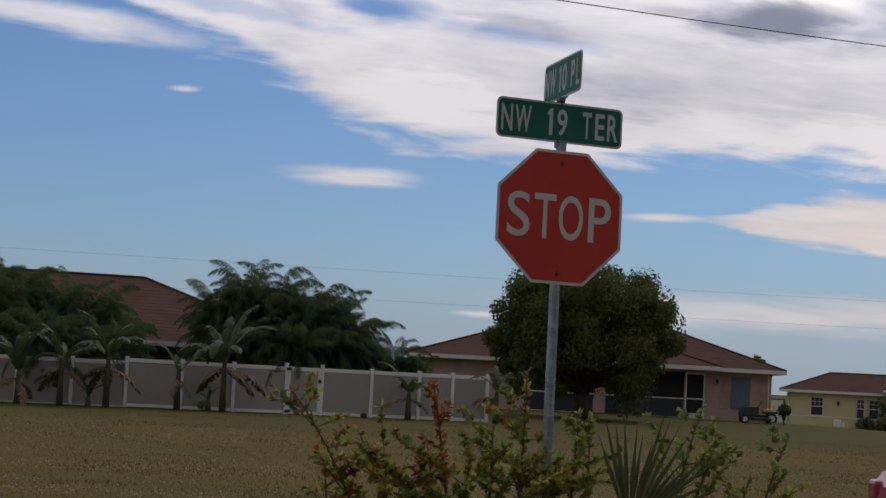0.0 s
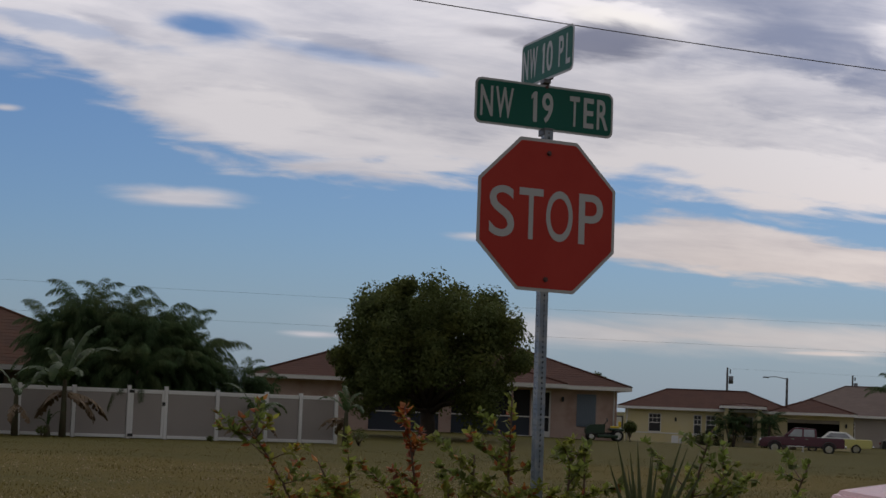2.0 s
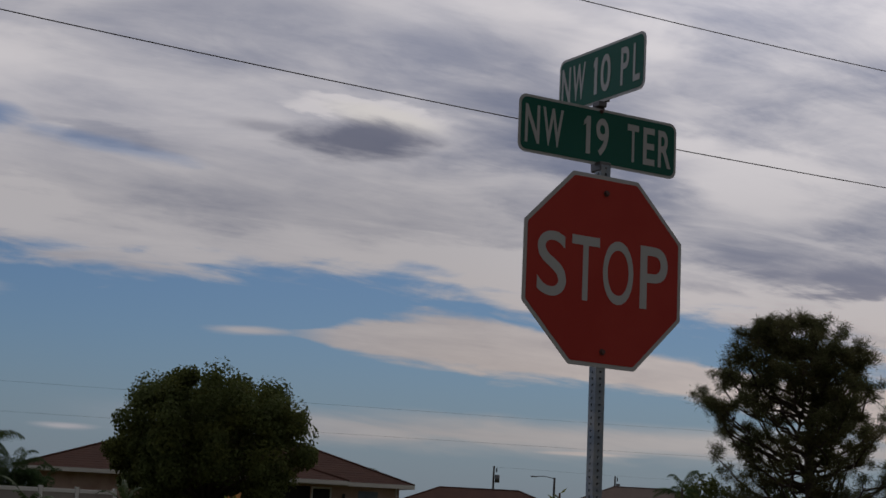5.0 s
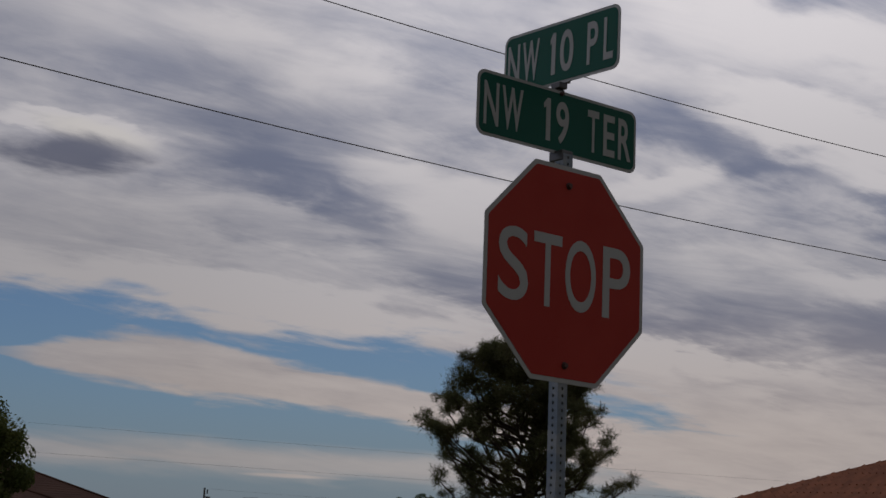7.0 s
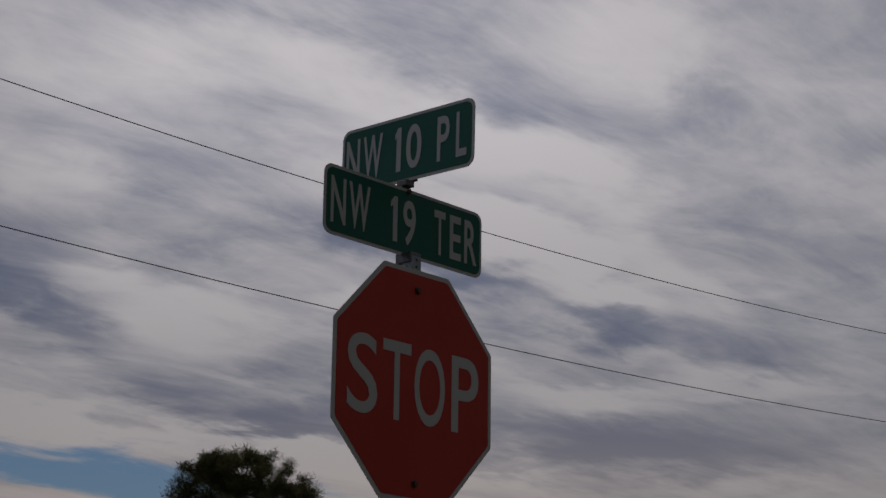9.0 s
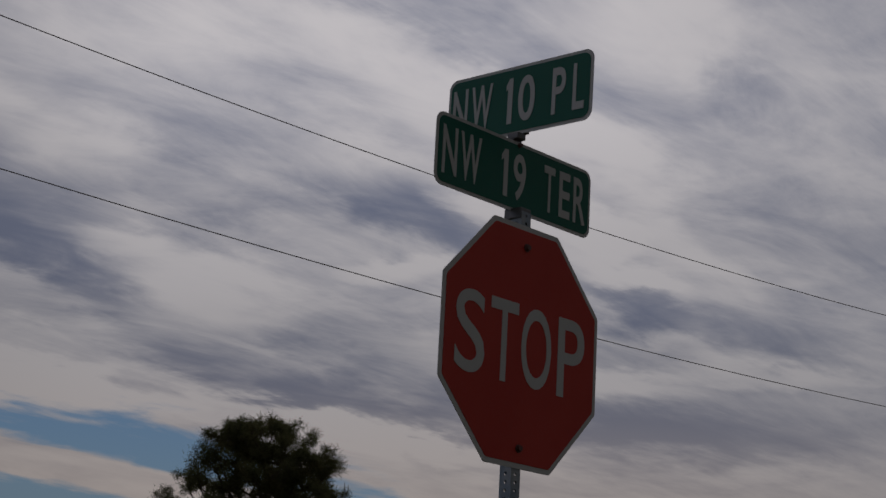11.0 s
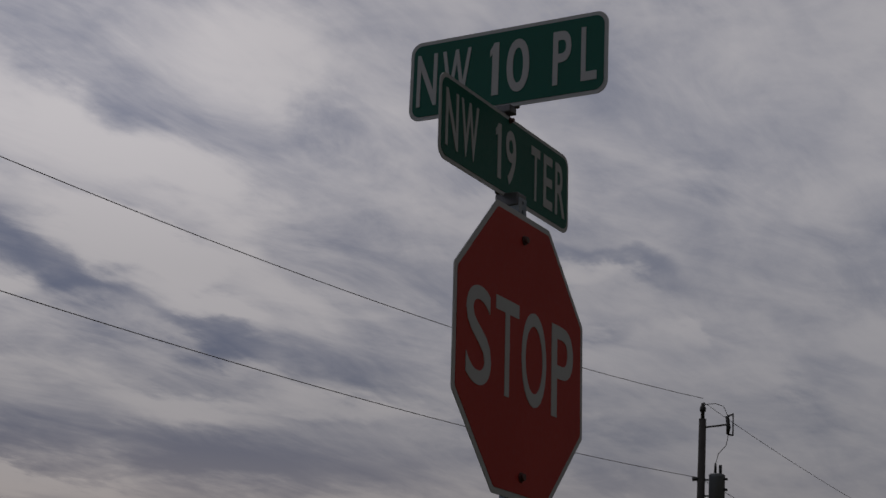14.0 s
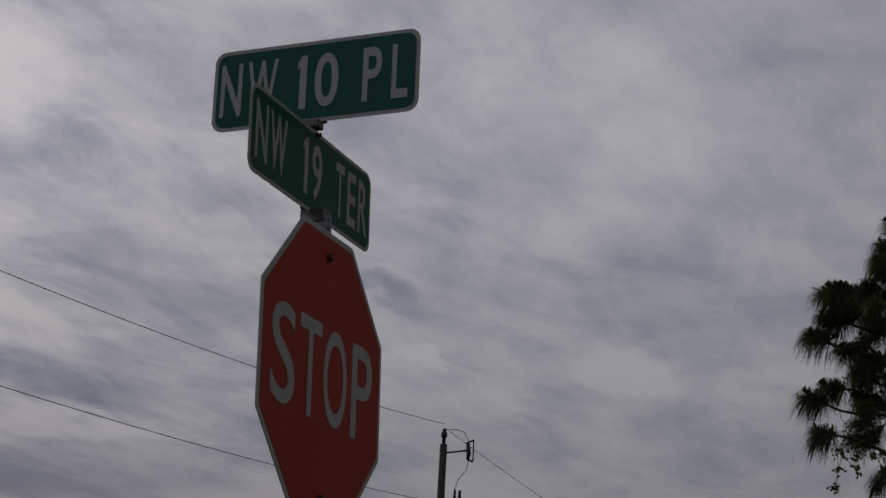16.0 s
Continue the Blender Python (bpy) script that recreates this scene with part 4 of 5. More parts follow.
def build_cream_house():
    yaw = math.degrees(math.atan2(-5.5, 8.97))
    h = thing("cream_house", pose(65.2, 115.0, -0.58, 0, 0, yaw), "cream stucco house with brown hip roof and open garage", "house")
    L, H = 16.8, 2.5
    shell(h, L, 6.6, H, STUCCO_YELLOW, [(1.75, 2.7, 0.72, 2.12), (5.1, 5.7, 0.65, 2.1), (6.0, 6.75, 0.65, 2.1), (8.9, 9.5, 0.3, 2.1), (12.0, 15.8, 0.0, 2.05)])
    hip_roof(h, -0.55, 12.6, -0.55, 6.6, 2.52, 0.39, SHINGLE)
    hip_roof(h, 10.6, L + 0.2, -0.8, 5.4, 2.50, 0.32, SHINGLE, name="garage_roof")
    hip_roof(h, 7.0, 10.4, -1.6, 2.4, 2.80, 0.13, SHINGLE, name="porch_roof")
    for x in (7.5, 9.9):
        part("porch_column", boxes((x - 0.14, x + 0.14, -1.4, -1.1, -0.3, 2.74), bevel=0.03), STUCCO_YELLOW, h)
    for a in ((1.75, 2.7, 0.72, 2.12), (5.1, 5.7, 0.65, 2.1), (6.0, 6.75, 0.65, 2.1), (8.9, 9.5, 0.3, 2.1)):
        window(h, *a)
    gd = bmesh.new()
    box(gd, 12.0, 15.8, 0.10, 0.14, 1.80, 2.04)
    part("garage_door", gd, STUCCO_GREY, h, "garage door rolled most of the way up")
    band = boxes((0.0, 11.8, -0.02, -0.003, 0.62, 0.70))
    part("stucco_band", band, FASCIA, h)
    part("wall_lamp", boxes((3.7, 3.85, -0.14, -0.005, 1.55, 1.85), bevel=0.03), BLACK, h, "black wall lantern")
    part("wall_lamp", boxes((16.2, 16.35, -0.14, -0.005, 1.55, 1.85), bevel=0.03), BLACK, h, "black wall lantern")
    part("downpipe", tube(bmesh.new(), [(0.15, -0.05, 2.4), (0.15, -0.05, 0.0)], 0.04, 8), FASCIA, h)
    g = thing("side_gate", pose(65.2, 115.0, -0.6, 0, 0, yaw), "pale side yard gate beside the cream house", "gate")
    part("gate_panel", boxes((-1.9, -0.25, 0.3, 0.34, 0.1, 1.75)), FASCIA, g)
    part("gate_frame", boxes((-2.0, -1.9, 0.27, 0.37, 0.0, 1.85), (-0.25, -0.15, 0.27, 0.37, 0.0, 1.85), (-1.9, -0.25, 0.28, 0.36, 1.75, 1.83)), BLACK, g)


def build_far_houses():
    h = thing("grey_house", pose(87.7, 128.0, -0.72, 0, 0, -36), "grey stucco house with grey brown hip roof", "house")
    shell(h, 16, 11, 2.6, STUCCO_GREY, [(1.6, 2.6, 0.7, 2.1), (5.0, 6.4, 0.7, 2.1)])
    hip_roof(h, -0.6, 16.6, -0.6, 11.6, 2.62, 0.42, SHINGLE_G)
    window(h, 1.6, 2.6, 0.7, 2.1)
    window(h, 5.0, 6.4, 0.7, 2.1)
    h = thing("tile_house", pose(39.43, 36.55, 0.0, 0, 0, -96.3), "stucco house with orange clay tile hip roof", "house")
    shell(h, 15, 12, 2.6, STUCCO_YELLOW, [(3.0, 4.4, 0.8, 2.1), (9.0, 10.4, 0.8, 2.1)])
    window(h, 3.0, 4.4, 0.8, 2.1)
    window(h, 9.0, 10.4, 0.8, 2.1)
    roof = hip_roof(h, -0.6, 15.6, -0.6, 12.6, 2.62, 0.42, CLAY)
    # barrel tiles on the front and side slopes
    verts, faces = [], []
    half, rise, n = 6.6, 6.6 * 0.42, 20
    for k in range(n):
        a, b = half * k / n, half * (k + 1) / n
        za, zb = 2.70 + rise * k / n + 0.03, 2.70 + rise * (k + 1) / n + 0.05
        for axis in (0, 1):
            lo, hi = (-0.6 + b, 15.6 - b) if axis == 0 else (-0.6 + b, 12.6 - b)
            m = int((hi - lo) / 0.28)
            for j in range(m):
                c = lo + (j + 0.5) * (hi - lo) / m
                i = len(verts)
                for dd, zz in ((a, za), (b + 0.02, zb)):
                    for s, up in ((-0.12, 0.0), (0.0, 0.07), (0.12, 0.0)):
                        verts.append((c + s, -0.6 + dd, zz + up) if axis == 0 else (-0.6 + dd, c + s, zz + up))
                faces.extend([(i, i + 1, i + 4, i + 3), (i + 1, i + 2, i + 5, i + 4), (i, i + 2, i + 1)])
    tagged(soup("barrel_tiles", verts, faces, CLAY, roof, "rows of orange barrel tiles"), kind="stuff")


build_pink_house()
build_rust_house()
build_cream_house()
build_far_houses()


# ---- trees ----
def branch_path(rnd, a, d, L, n=5, wander=0.18, lift=0.0):
    pts, p, d = [Vector(a)], Vector(a), Vector(d).normalized()
    for _ in range(n):
        d = (d + Vector((rnd.gauss(0, wander), rnd.gauss(0, wander), rnd.gauss(lift, wander)))).normalized()
        p = p + d * (L / n)
        pts.append(p.copy())
    return pts


def round_tree(name, x, y, height, radius, trunk_h, seed, label, leaves=26000, leaf=0.13, material=LEAF, squash=0.8):
    """A broad tree: forked trunk, limbs, and a crown of small leaf clumps with gaps and an uneven outline."""
    rnd = random.Random(seed)
    z0 = ground_z(x, y)
    t = thing(name, pose(x, y, z0 - 0.03), label, "tree")
    bm = bmesh.new()
    trunk = [(0, 0, 0), (0.05, 0, trunk_h * 0.5), (0.0, 0.05, trunk_h), (0.1, 0, trunk_h * 1.6)]
    r0 = radius * 0.075
    tube(bm, trunk, [r0 * 1.3, r0, r0 * 0.9, r0 * 0.5], 10)
    cz = height - radius * squash
    clumps = []
    for k in range(150):
        u = rnd.uniform(-0.85, 1)
        a = rnd.uniform(0, 2 * math.pi)
        s = math.sqrt(1 - u * u)
        rr = rnd.uniform(0.66, 0.97) if k < 115 else rnd.uniform(0.2, 0.65)
        c = Vector((math.cos(a) * s * radius * rr, math.sin(a) * s * radius * rr, cz + u * radius * squash * rr))
        clumps.append((c, radius * (rnd.uniform(0.10, 0.23) if k < 115 else rnd.uniform(0.28, 0.4))))
    for c, r in clumps[:34]:
        mid = Vector((c.x * 0.35, c.y * 0.35, trunk_h + (c.z - trunk_h) * 0.5))
        tube(bm, [(0, 0, trunk_h * rnd.uniform(0.8, 1.3)), mid, c], [r0 * 0.4, r0 * 0.22, r0 * 0.06], 6)
    part("trunk", bm, BARK, t, "dark forked trunk and limbs")
    verts, faces = [], []
    per = leaves // len(clumps)
    for c, r in clumps:
        for _ in range(per):
            d = Vector((rnd.gauss(0, 1), rnd.gauss(0, 1), rnd.gauss(0, 0.85))).normalized()
            p = c + d * r * (rnd.random() ** 0.35) * rnd.uniform(0.9, 1.04)
            n = (d + Vector((rnd.gauss(0, 0.6), rnd.gauss(0, 0.6), rnd.gauss(0.4, 0.6)))).normalized()
            s = n.orthogonal().normalized()
            s = Matrix.Rotation(rnd.uniform(0, 6.28), 3, n) @ s
            q = n.cross(s)
            L = leaf * rnd.uniform(0.6, 1.3)
            i = len(verts)
            verts.extend([p - s * L * 0.5, p + q * L * 0.3, p + s * L * 0.5, p - q * L * 0.3])
            faces.append((i, i + 1, i + 2, i + 3))
    soup("crown", verts, faces, material, t, "dense dark green leaves")
    return t


def frond(verts, faces, base, d, L, rnd, droop=0.55, leaflets=26, width=0.30):
    """A pinnate palm frond that arches from base along d."""
    d = Vector(d).normalized()
    side = d.cross(Vector((0, 0, 1)))
    side = side.normalized() if side.length > 0.05 else Vector((1, 0, 0))
    pts, p, v = [], Vector(base), d.copy()
    n = 12
    for k in range(n + 1):
        pts.append(p.copy())
        p = p + v * (L / n)
        v = (v + Vector((0, 0, -droop * 2.0 / n * (0.4 + k / n)))).normalized()
    for a, b in zip(pts, pts[1:]):        # rachis
        i = len(verts)
        w = side * 0.012
        verts.extend([a - w, a + w, b + w, b - w])
        faces.append((i, i + 1, i + 2, i + 3))
    for k in range(leaflets):
        t = 0.16 + 0.84 * k / (leaflets - 1)
        f = t * n
        j = min(int(f), n - 1)
        p = pts[j].lerp(pts[j + 1], f - j)
        ax = (pts[j + 1] - pts[j]).normalized()
        ll = width * L * 0.72 * (math.sin(math.pi * min(1, t * 0.85 + 0.12)) ** 0.6 + 0.12)
        for s in (-1, 1):
            ld = (side * s * 0.62 + ax * 0.75 + Vector((0, 0, rnd.uniform(-0.95, -0.25)))).normalized()
            w = ax * 0.0056 * L
            tip = p + ld * ll * rnd.uniform(0.8, 1.1) + Vector((0, 0, -0.28 * ll))
            i = len(verts)
            verts.extend([p - w * 0.3, p + ld * ll * 0.5 - w, tip, p + ld * ll * 0.5 + w])
            faces.append((i, i + 1, i + 2, i + 3))


def palm_clump(name, x, y, height, spread, seed, label, stems=7, fronds=22, size=2.2, zbase=None):
    rnd = random.Random(seed)
    z0 = ground_z(x, y) - 0.03
    t = thing(name, pose(x, y, z0), label, "palm", "palms behind the fence")
    bm = bmesh.new()
    verts, faces = [], []
    for k in range(stems):
        a = rnd.uniform(0, 2 * math.pi)
        r = spread * math.sqrt(rnd.random()) if stems > 1 else 0
        top = Vector((math.cos(a) * r, math.sin(a) * r, (height - size * 0.68) * (rnd.uniform(0.5, 1.0) if k else 1.0)))
        foot = Vector((top.x * 0.35, top.y * 0.35, 0))
        tube(bm, [foot, foot.lerp(top, 0.5) + Vector((0.05, 0, 0)), top], [0.07, 0.055, 0.045], 7)
        for f in range(fronds):
            b = 2 * math.pi * f * 0.382 + rnd.uniform(-0.3, 0.3)
            e = 0.15 + 1.15 * (1 - f / fronds) ** 0.8 + rnd.uniform(-0.12, 0.12)
            d = (math.cos(b) * math.cos(e), math.sin(b) * math.cos(e), math.sin(e))
            frond(verts, faces, top - Vector((0, 0, rnd.uniform(0, 0.7) * (f / fronds))), d, size * rnd.uniform(0.75, 1.1), rnd, rnd.uniform(0.9, 2.3), 68, 0.27)
    part("trunk", bm, BARK, t, "slim ringed stems")
    soup("foliage", verts, faces, PALM, t, "arching feathery green fronds")
    return t


def banana(name, x, y, height, seed, label, leaves=7, size=1.2, dry=4, lean=0.0):
    rnd = random.Random(seed)
    z0 = ground_z(x, y) - 0.04 - (0.1 if x < 5 else 0)
    t = thing(name, pose(x, y, z0), label, "banana plant", "banana plants along the fence")
    hs = height * 0.52
    part("stem", tube(bmesh.new(), [(0, 0, 0), (lean * 0.4, 0, hs * 0.5), (lean, 0, hs), (lean * 1.1, 0, hs * 1.12)], [0.13, 0.10, 0.075, 0.04], 9), BANANA_STEM, t, "thick fibrous stem")
    for dryleaf in (False, True):
        verts, faces = [], []
        for k in range(dry if dryleaf else leaves):
            a = rnd.uniform(0, 2 * math.pi) if dryleaf else 2 * math.pi * k / leaves + rnd.uniform(-0.4, 0.4)
            e = rnd.uniform(-0.4, 0.2) if dryleaf else rnd.uniform(0.55, 1.4)
            v = Vector((math.cos(a) * math.cos(e), math.sin(a) * math.cos(e), math.sin(e)))
            p = Vector((lean, 0, hs * (0.85 if dryleaf else 1.05)))
            L = 1.6 * size * rnd.uniform(0.75, 1.15) * (0.75 if dryleaf else 1)
            n, drop = 14, rnd.uniform(1.6, 2.6) if dryleaf else rnd.uniform(1.8, 3.2)
            rows = []
            for j in range(n + 1):
                s = v.cross(Vector((0, 0, 1)))
                s = s.normalized() if s.length > 0.05 else Vector((1, 0, 0))
                w = 0.14 * size * math.sin(math.pi * min(1.0, max(0.0, (j / n) * 0.92 + 0.04))) ** 0.55 if j > 1 else 0.015
                rows.append((p.copy(), s, w))
                p = p + v * (L / n)
                v = (v + Vector((0, 0, -drop / n * (0.3 + 1.2 * j / n)))).normalized()
            for j in range(n):         # strips torn apart along the ribs
                (p0, s0, w0), (p1, s1, w1) = rows[j], rows[j + 1]
                for sg in (-1, 1):
                    i = len(verts)
                    sag = Vector((0, 0, -rnd.uniform(0.3, 0.8) * w1 * (1.8 if dryleaf else 1)))
                    gap = rnd.uniform(0.62, 1.0)
                    verts.extend([p0, p0 + s0 * sg * w0 + sag, p0.lerp(p1, gap) + s1 * sg * w1 + sag, p1])
                    faces.append((i, i + 1, i + 2, i + 3) if sg > 0 else (i + 3, i + 2, i + 1, i))
        if verts:
            soup("dry_foliage" if dryleaf else "foliage", verts, faces, BANANA_DRY if dryleaf else BANANA, t, "hanging brown dry leaves" if dryleaf else "broad torn green leaves")
    return t


def build_far_pine():
    """Old slash pine: bare forking limbs and separate dark needle clumps, open in the lower crown."""
    rnd = random.Random(21)
    x, y = 58.9, 63.6
    z0 = ground_z(x, y)
    t = thing("pine_tree", pose(x, y, z0 - 0.05), "tall old pine with open dark crown and crooked limbs", "tree")
    bm = bmesh.new()
    top = 12.3
    trunk = [(0, 0, 0), (0.1, 0, 3), (-0.05, 0.1, 6), (0.05, 0, 9), (-0.1, 0, top)]
    tube(bm, trunk, [0.36, 0.30, 0.24, 0.15, 0.05], 10)
    verts, faces = [], []

    def pompom(p, r, count):
        """A round head of needles that stand out from a twig's end."""
        for _ in range(count):
            v = Vector((rnd.gauss(0, 1), rnd.gauss(0, 1), rnd.gauss(0.15, 0.8))).normalized()
            b = p + Vector((rnd.gauss(0, 0.3), rnd.gauss(0, 0.3), rnd.gauss(0, 0.24))) * r + v * r * rnd.uniform(0.0, 0.4)
            s = Matrix.Rotation(rnd.uniform(0, 6.28), 3, v) @ v.orthogonal().normalized() * rnd.uniform(0.009, 0.017)
            j = len(verts)
            verts.extend([b - s, b + s, b + v * r * rnd.uniform(0.42, 0.62)])
            faces.append((j, j + 1, j + 2))
    across = math.atan2(-0.68, 0.73)
    for k in range(116):
        # limbs rise to a rounded crown; the lower ones hang open
        low = k >= 70
        a = across + (0 if k % 2 else math.pi) + rnd.gauss(0, 0.95)
        if low:
            end = Vector((math.cos(a), math.sin(a), 0)) * rnd.uniform(2.6, 5.7) + Vector((0, 0, rnd.uniform(2.9, 7.8)))
        else:
            u = rnd.uniform(0.0, 1.0)
            s_ = math.sqrt(1 - u * u) * rnd.uniform(0.72, 1.0)
            end = Vector((math.cos(a) * s_ * 4.9 - 0.55, math.sin(a) * s_ * 4.9 + 0.5, 7.8 + u * 4.7))
        base = Vector((rnd.uniform(-0.05, 0.05), 0, max(2.8, end.z - 0.8 - 0.45 * math.hypot(end.x, end.y))))
        base.z = min(base.z, top - 0.6)
        n = 7
        main = [base.lerp(end, i / n) + Vector((rnd.gauss(0, 0.2), rnd.gauss(0, 0.2), rnd.gauss(0, 0.16) - 0.45 * math.sin(math.pi * i / n))) * (1 if 0 < i < n else 0) for i in range(n + 1)]
        tube(bm, main, [0.08 * (1 - i / 8) + 0.014 for i in range(8)], 6)
        pompom(end, rnd.uniform(0.40, 0.60), 260)
        for i in range(4, 8):
            for _ in range(2 if low else 3):
                sd = (main[i] - main[i - 1]).normalized() + Vector((rnd.gauss(0, 0.9), rnd.gauss(0, 0.9), rnd.gauss(0.35, 0.45)))
                sub = branch_path(rnd, main[i], sd, rnd.uniform(0.3, 0.7), 3, 0.3, 0.08)
                tube(bm, sub, [0.03, 0.022, 0.016, 0.012], 4)
                if rnd.random() < (0.66 if low else 0.58):
                    pompom(sub[-1], rnd.uniform(0.34, 0.55), 210)
    part("trunk", bm, BARK_PINE, t, "dark trunk with crooked limbs")
    soup("foliage", verts, faces, NEEDLE, t, "dark green needle clumps")


def brush(verts, faces, p, d, L, rnd, count=230):
    """A round head of long needles that spread from the twig's end and bend down."""
    d = Vector(d).normalized()
    for _ in range(count):
        v = (d * 0.8 + Vector((rnd.gauss(0, 0.62), rnd.gauss(0, 0.62), rnd.gauss(-0.05, 0.6)))).normalized()
        l = L * rnd.uniform(0.75, 1.1)
        b = p - d * rnd.uniform(0.0, 0.8) * L
        s = v.orthogonal().normalized() * 0.003
        m1 = b + v * l * 0.52 + Vector((0, 0, -0.10 * l))
        tip = b + v * l * 0.82 + Vector((0, 0, -0.55 * l))
        i = len(verts)
        verts.extend([b - s, b + s, m1 + s, tip, m1 - s])
        faces.append((i, i + 1, i + 2, i + 3, i + 4))


def build_near_pine():
    """The nearer pine at the road: round drooping brushes of long needles, a vine hanging in it."""
    rnd = random.Random(33)
    x, y = 22.4, -0.5
    z0 = ground_z(x, y) - 0.05
    t = thing("pine_tree", pose(x, y, z0), "pine with long drooping needle brushes and a trailing vine", "tree")
    bm = bmesh.new()
    tube(bm, [(0, 0, 0), (0.1, 0.05, 4), (0, 0, 8), (0.1, -0.1, 12.5)], [0.26, 0.22, 0.16, 0.03], 10)
    verts, faces, leafv, leaff = [], [], [], []

    def vine_leaf(p, size=0.07):
        v = Vector((rnd.gauss(0, 1), rnd.gauss(0, 1), rnd.gauss(-0.6, 0.6))).normalized()
        s = v.orthogonal().normalized() * size * 0.4
        k = len(leafv)
        leafv.extend([p, p + v * size * 0.5 + s, p + v * size, p + v * size * 0.5 - s])
        leaff.append((k, k + 1, k + 2, k + 3))

    def limb(end, twigs, vines):
        base = Vector((0, 0, end.z - rnd.uniform(-0.1, 0.5)))
        n = 8
        main = [base.lerp(end, i / n) + (Vector((rnd.gauss(0, 0.06), rnd.gauss(0, 0.06), rnd.gauss(0, 0.05) - 0.2 * math.sin(math.pi * i / n))) if 0 < i < n else Vector()) for i in range(n + 1)]
        tube(bm, main, [0.045 * (1 - i / 9) + 0.008 for i in range(9)], 6)
        brush(verts, faces, main[-1], main[-1] - main[-2] + Vector((0, 0, -0.05)), rnd.uniform(0.33, 0.39), rnd, 700)
        for k in range(twigs):
            i = 3 + (k * 5) // max(1, twigs)
            sd = (main[i + 1] - main[i]).normalized() + Vector((rnd.gauss(0, 0.6), rnd.gauss(0, 0.6), rnd.gauss(0.1, 0.45)))
            sub = branch_path(rnd, main[i], sd, rnd.uniform(0.25, 0.6), 3, 0.25, -0.03)
            tube(bm, sub, [0.014, 0.011, 0.009, 0.007], 5)
            brush(verts, faces, sub[-1], sub[-1] - sub[-2], rnd.uniform(0.28, 0.35), rnd, 430)
        for _ in range(vines // 2):
            p = main[rnd.randrange(2, 8)]
            creep = branch_path(rnd, p, (rnd.gauss(0, 0.7), rnd.gauss(0, 0.7), rnd.gauss(-0.5, 0.6)), rnd.uniform(0.2, 0.5), 4, 0.5, -0.1)
            tube(bm, creep, 0.004, 4)
            for q in creep[2:]:
                for _ in range(5):
                    vine_leaf(q + Vector((rnd.gauss(0, 0.02), rnd.gauss(0, 0.02), rnd.gauss(0, 0.02))), 0.05)
    # limbs that reach out over the road
    for ex, ey, ez in ((20.42, 1.91, 7.95), (21.45, 1.78, 8.15), (20.37, 2.2, 7.3), (20.91, 2.0, 7.68), (20.37, 2.25, 6.46), (20.42, 2.12, 5.98), (21.5, 1.47, 8.6), (21.98, 1.63, 7.85), (22.5, 1.54, 9.1), (22.47, 1.74, 7.4), (21.39, 2.16, 6.8), (21.2, 1.9, 7.3), (22.0, 1.8, 7.1), (21.0, 1.9, 7.9)):
        limb(Vector((ex - x, ey - y, ez - z0)), 6 if ez > 7.5 else 4, 22 if ez < 7.6 else 3)
    for k in range(30):      # shorter ones behind
        a, r = rnd.uniform(0.9, 2.2), rnd.uniform(0.9, 1.7)
        limb(Vector((math.cos(a) * r, math.sin(a) * r, 6.6 + 2.8 * k / 29)), 3, 6 if k < 14 else 0)
    for k in range(34):
        h = 6.2 + 5.8 * k / 33
        a = rnd.uniform(-2.2, 0.9)
        r = rnd.uniform(1.3, 2.3) * (1.0 if h < 9 else 0.55)
        limb(Vector((math.cos(a) * r, math.sin(a) * r, h)), 4, 4 if h < 8 else 0)
    part("trunk", bm, BARK_PINE, t, "dark trunk and limbs")
    soup("foliage", verts, faces, NEEDLE, t, "long drooping green needle brushes")
    vine = bmesh.new()
    for k in range(6):
        c = Vector((-1.6 + 0.22 * k + rnd.uniform(-0.1, 0.1), 2.45 - 0.06 * k, 6.25 + rnd.uniform(-0.15, 0.25)))
        pts = branch_path(rnd, c, (rnd.gauss(0, 0.2), rnd.gauss(0, 0.2), -1), rnd.uniform(0.5, 1.05), 7, 0.16, -0.08)
        tube(vine, pts, 0.004, 4)
        for p in (pts[3], pts[5], pts[-1]):
            for _ in range(9):
                vine_leaf(p + Vector((rnd.gauss(0, 0.025), rnd.gauss(0, 0.025), rnd.gauss(0, 0.03))), 0.07)
    part("vine", vine, TWIG, t, "thin hanging vine")
    soup("vine_foliage", leafv, leaff, LEAF, t, "small dark vine leaves")


round_tree("broad_tree", 27.5, 65.1, 7.02, 4.25, 1.25, 3, "broad rounded dark green shade tree before the pink house", 90000, 0.16, squash=0.80)
build_far_pine()
build_near_pine()
for i, (x, y, hgt, sp, st) in enumerate(((2.2, 59.6, 5.2, 1.3, 9), (3.7, 59.8, 5.2, 1.0, 9), (5.6, 59.9, 4.6, 0.8, 8), (0.0, 59.4, 5.2, 1.4, 8), (10.8, 59.0, 4.9, 0.6, 11), (11.7, 58.7, 5.8, 0.8, 14), (13.2, 58.3, 5.1, 1.0, 13), (14.6, 57.9, 4.2, 0.9, 11), (12.6, 57.4, 3.9, 1.2, 7), (11.0, 57.6, 3.8, 0.8, 7), (3.2, 57.6, 3.7, 1.4, 7), (5.6, 57.8, 3.4, 1.1, 6))):
    palm_clump("palm", x, y, hgt, sp, 60 + i, "dense clump of dark areca palms behind the fence", st)
palm_clump("palm", 16.9, 57.0, 3.3, 0.35, 81, "small fan of palm fronds above the fence", 5, 16, 1.45)
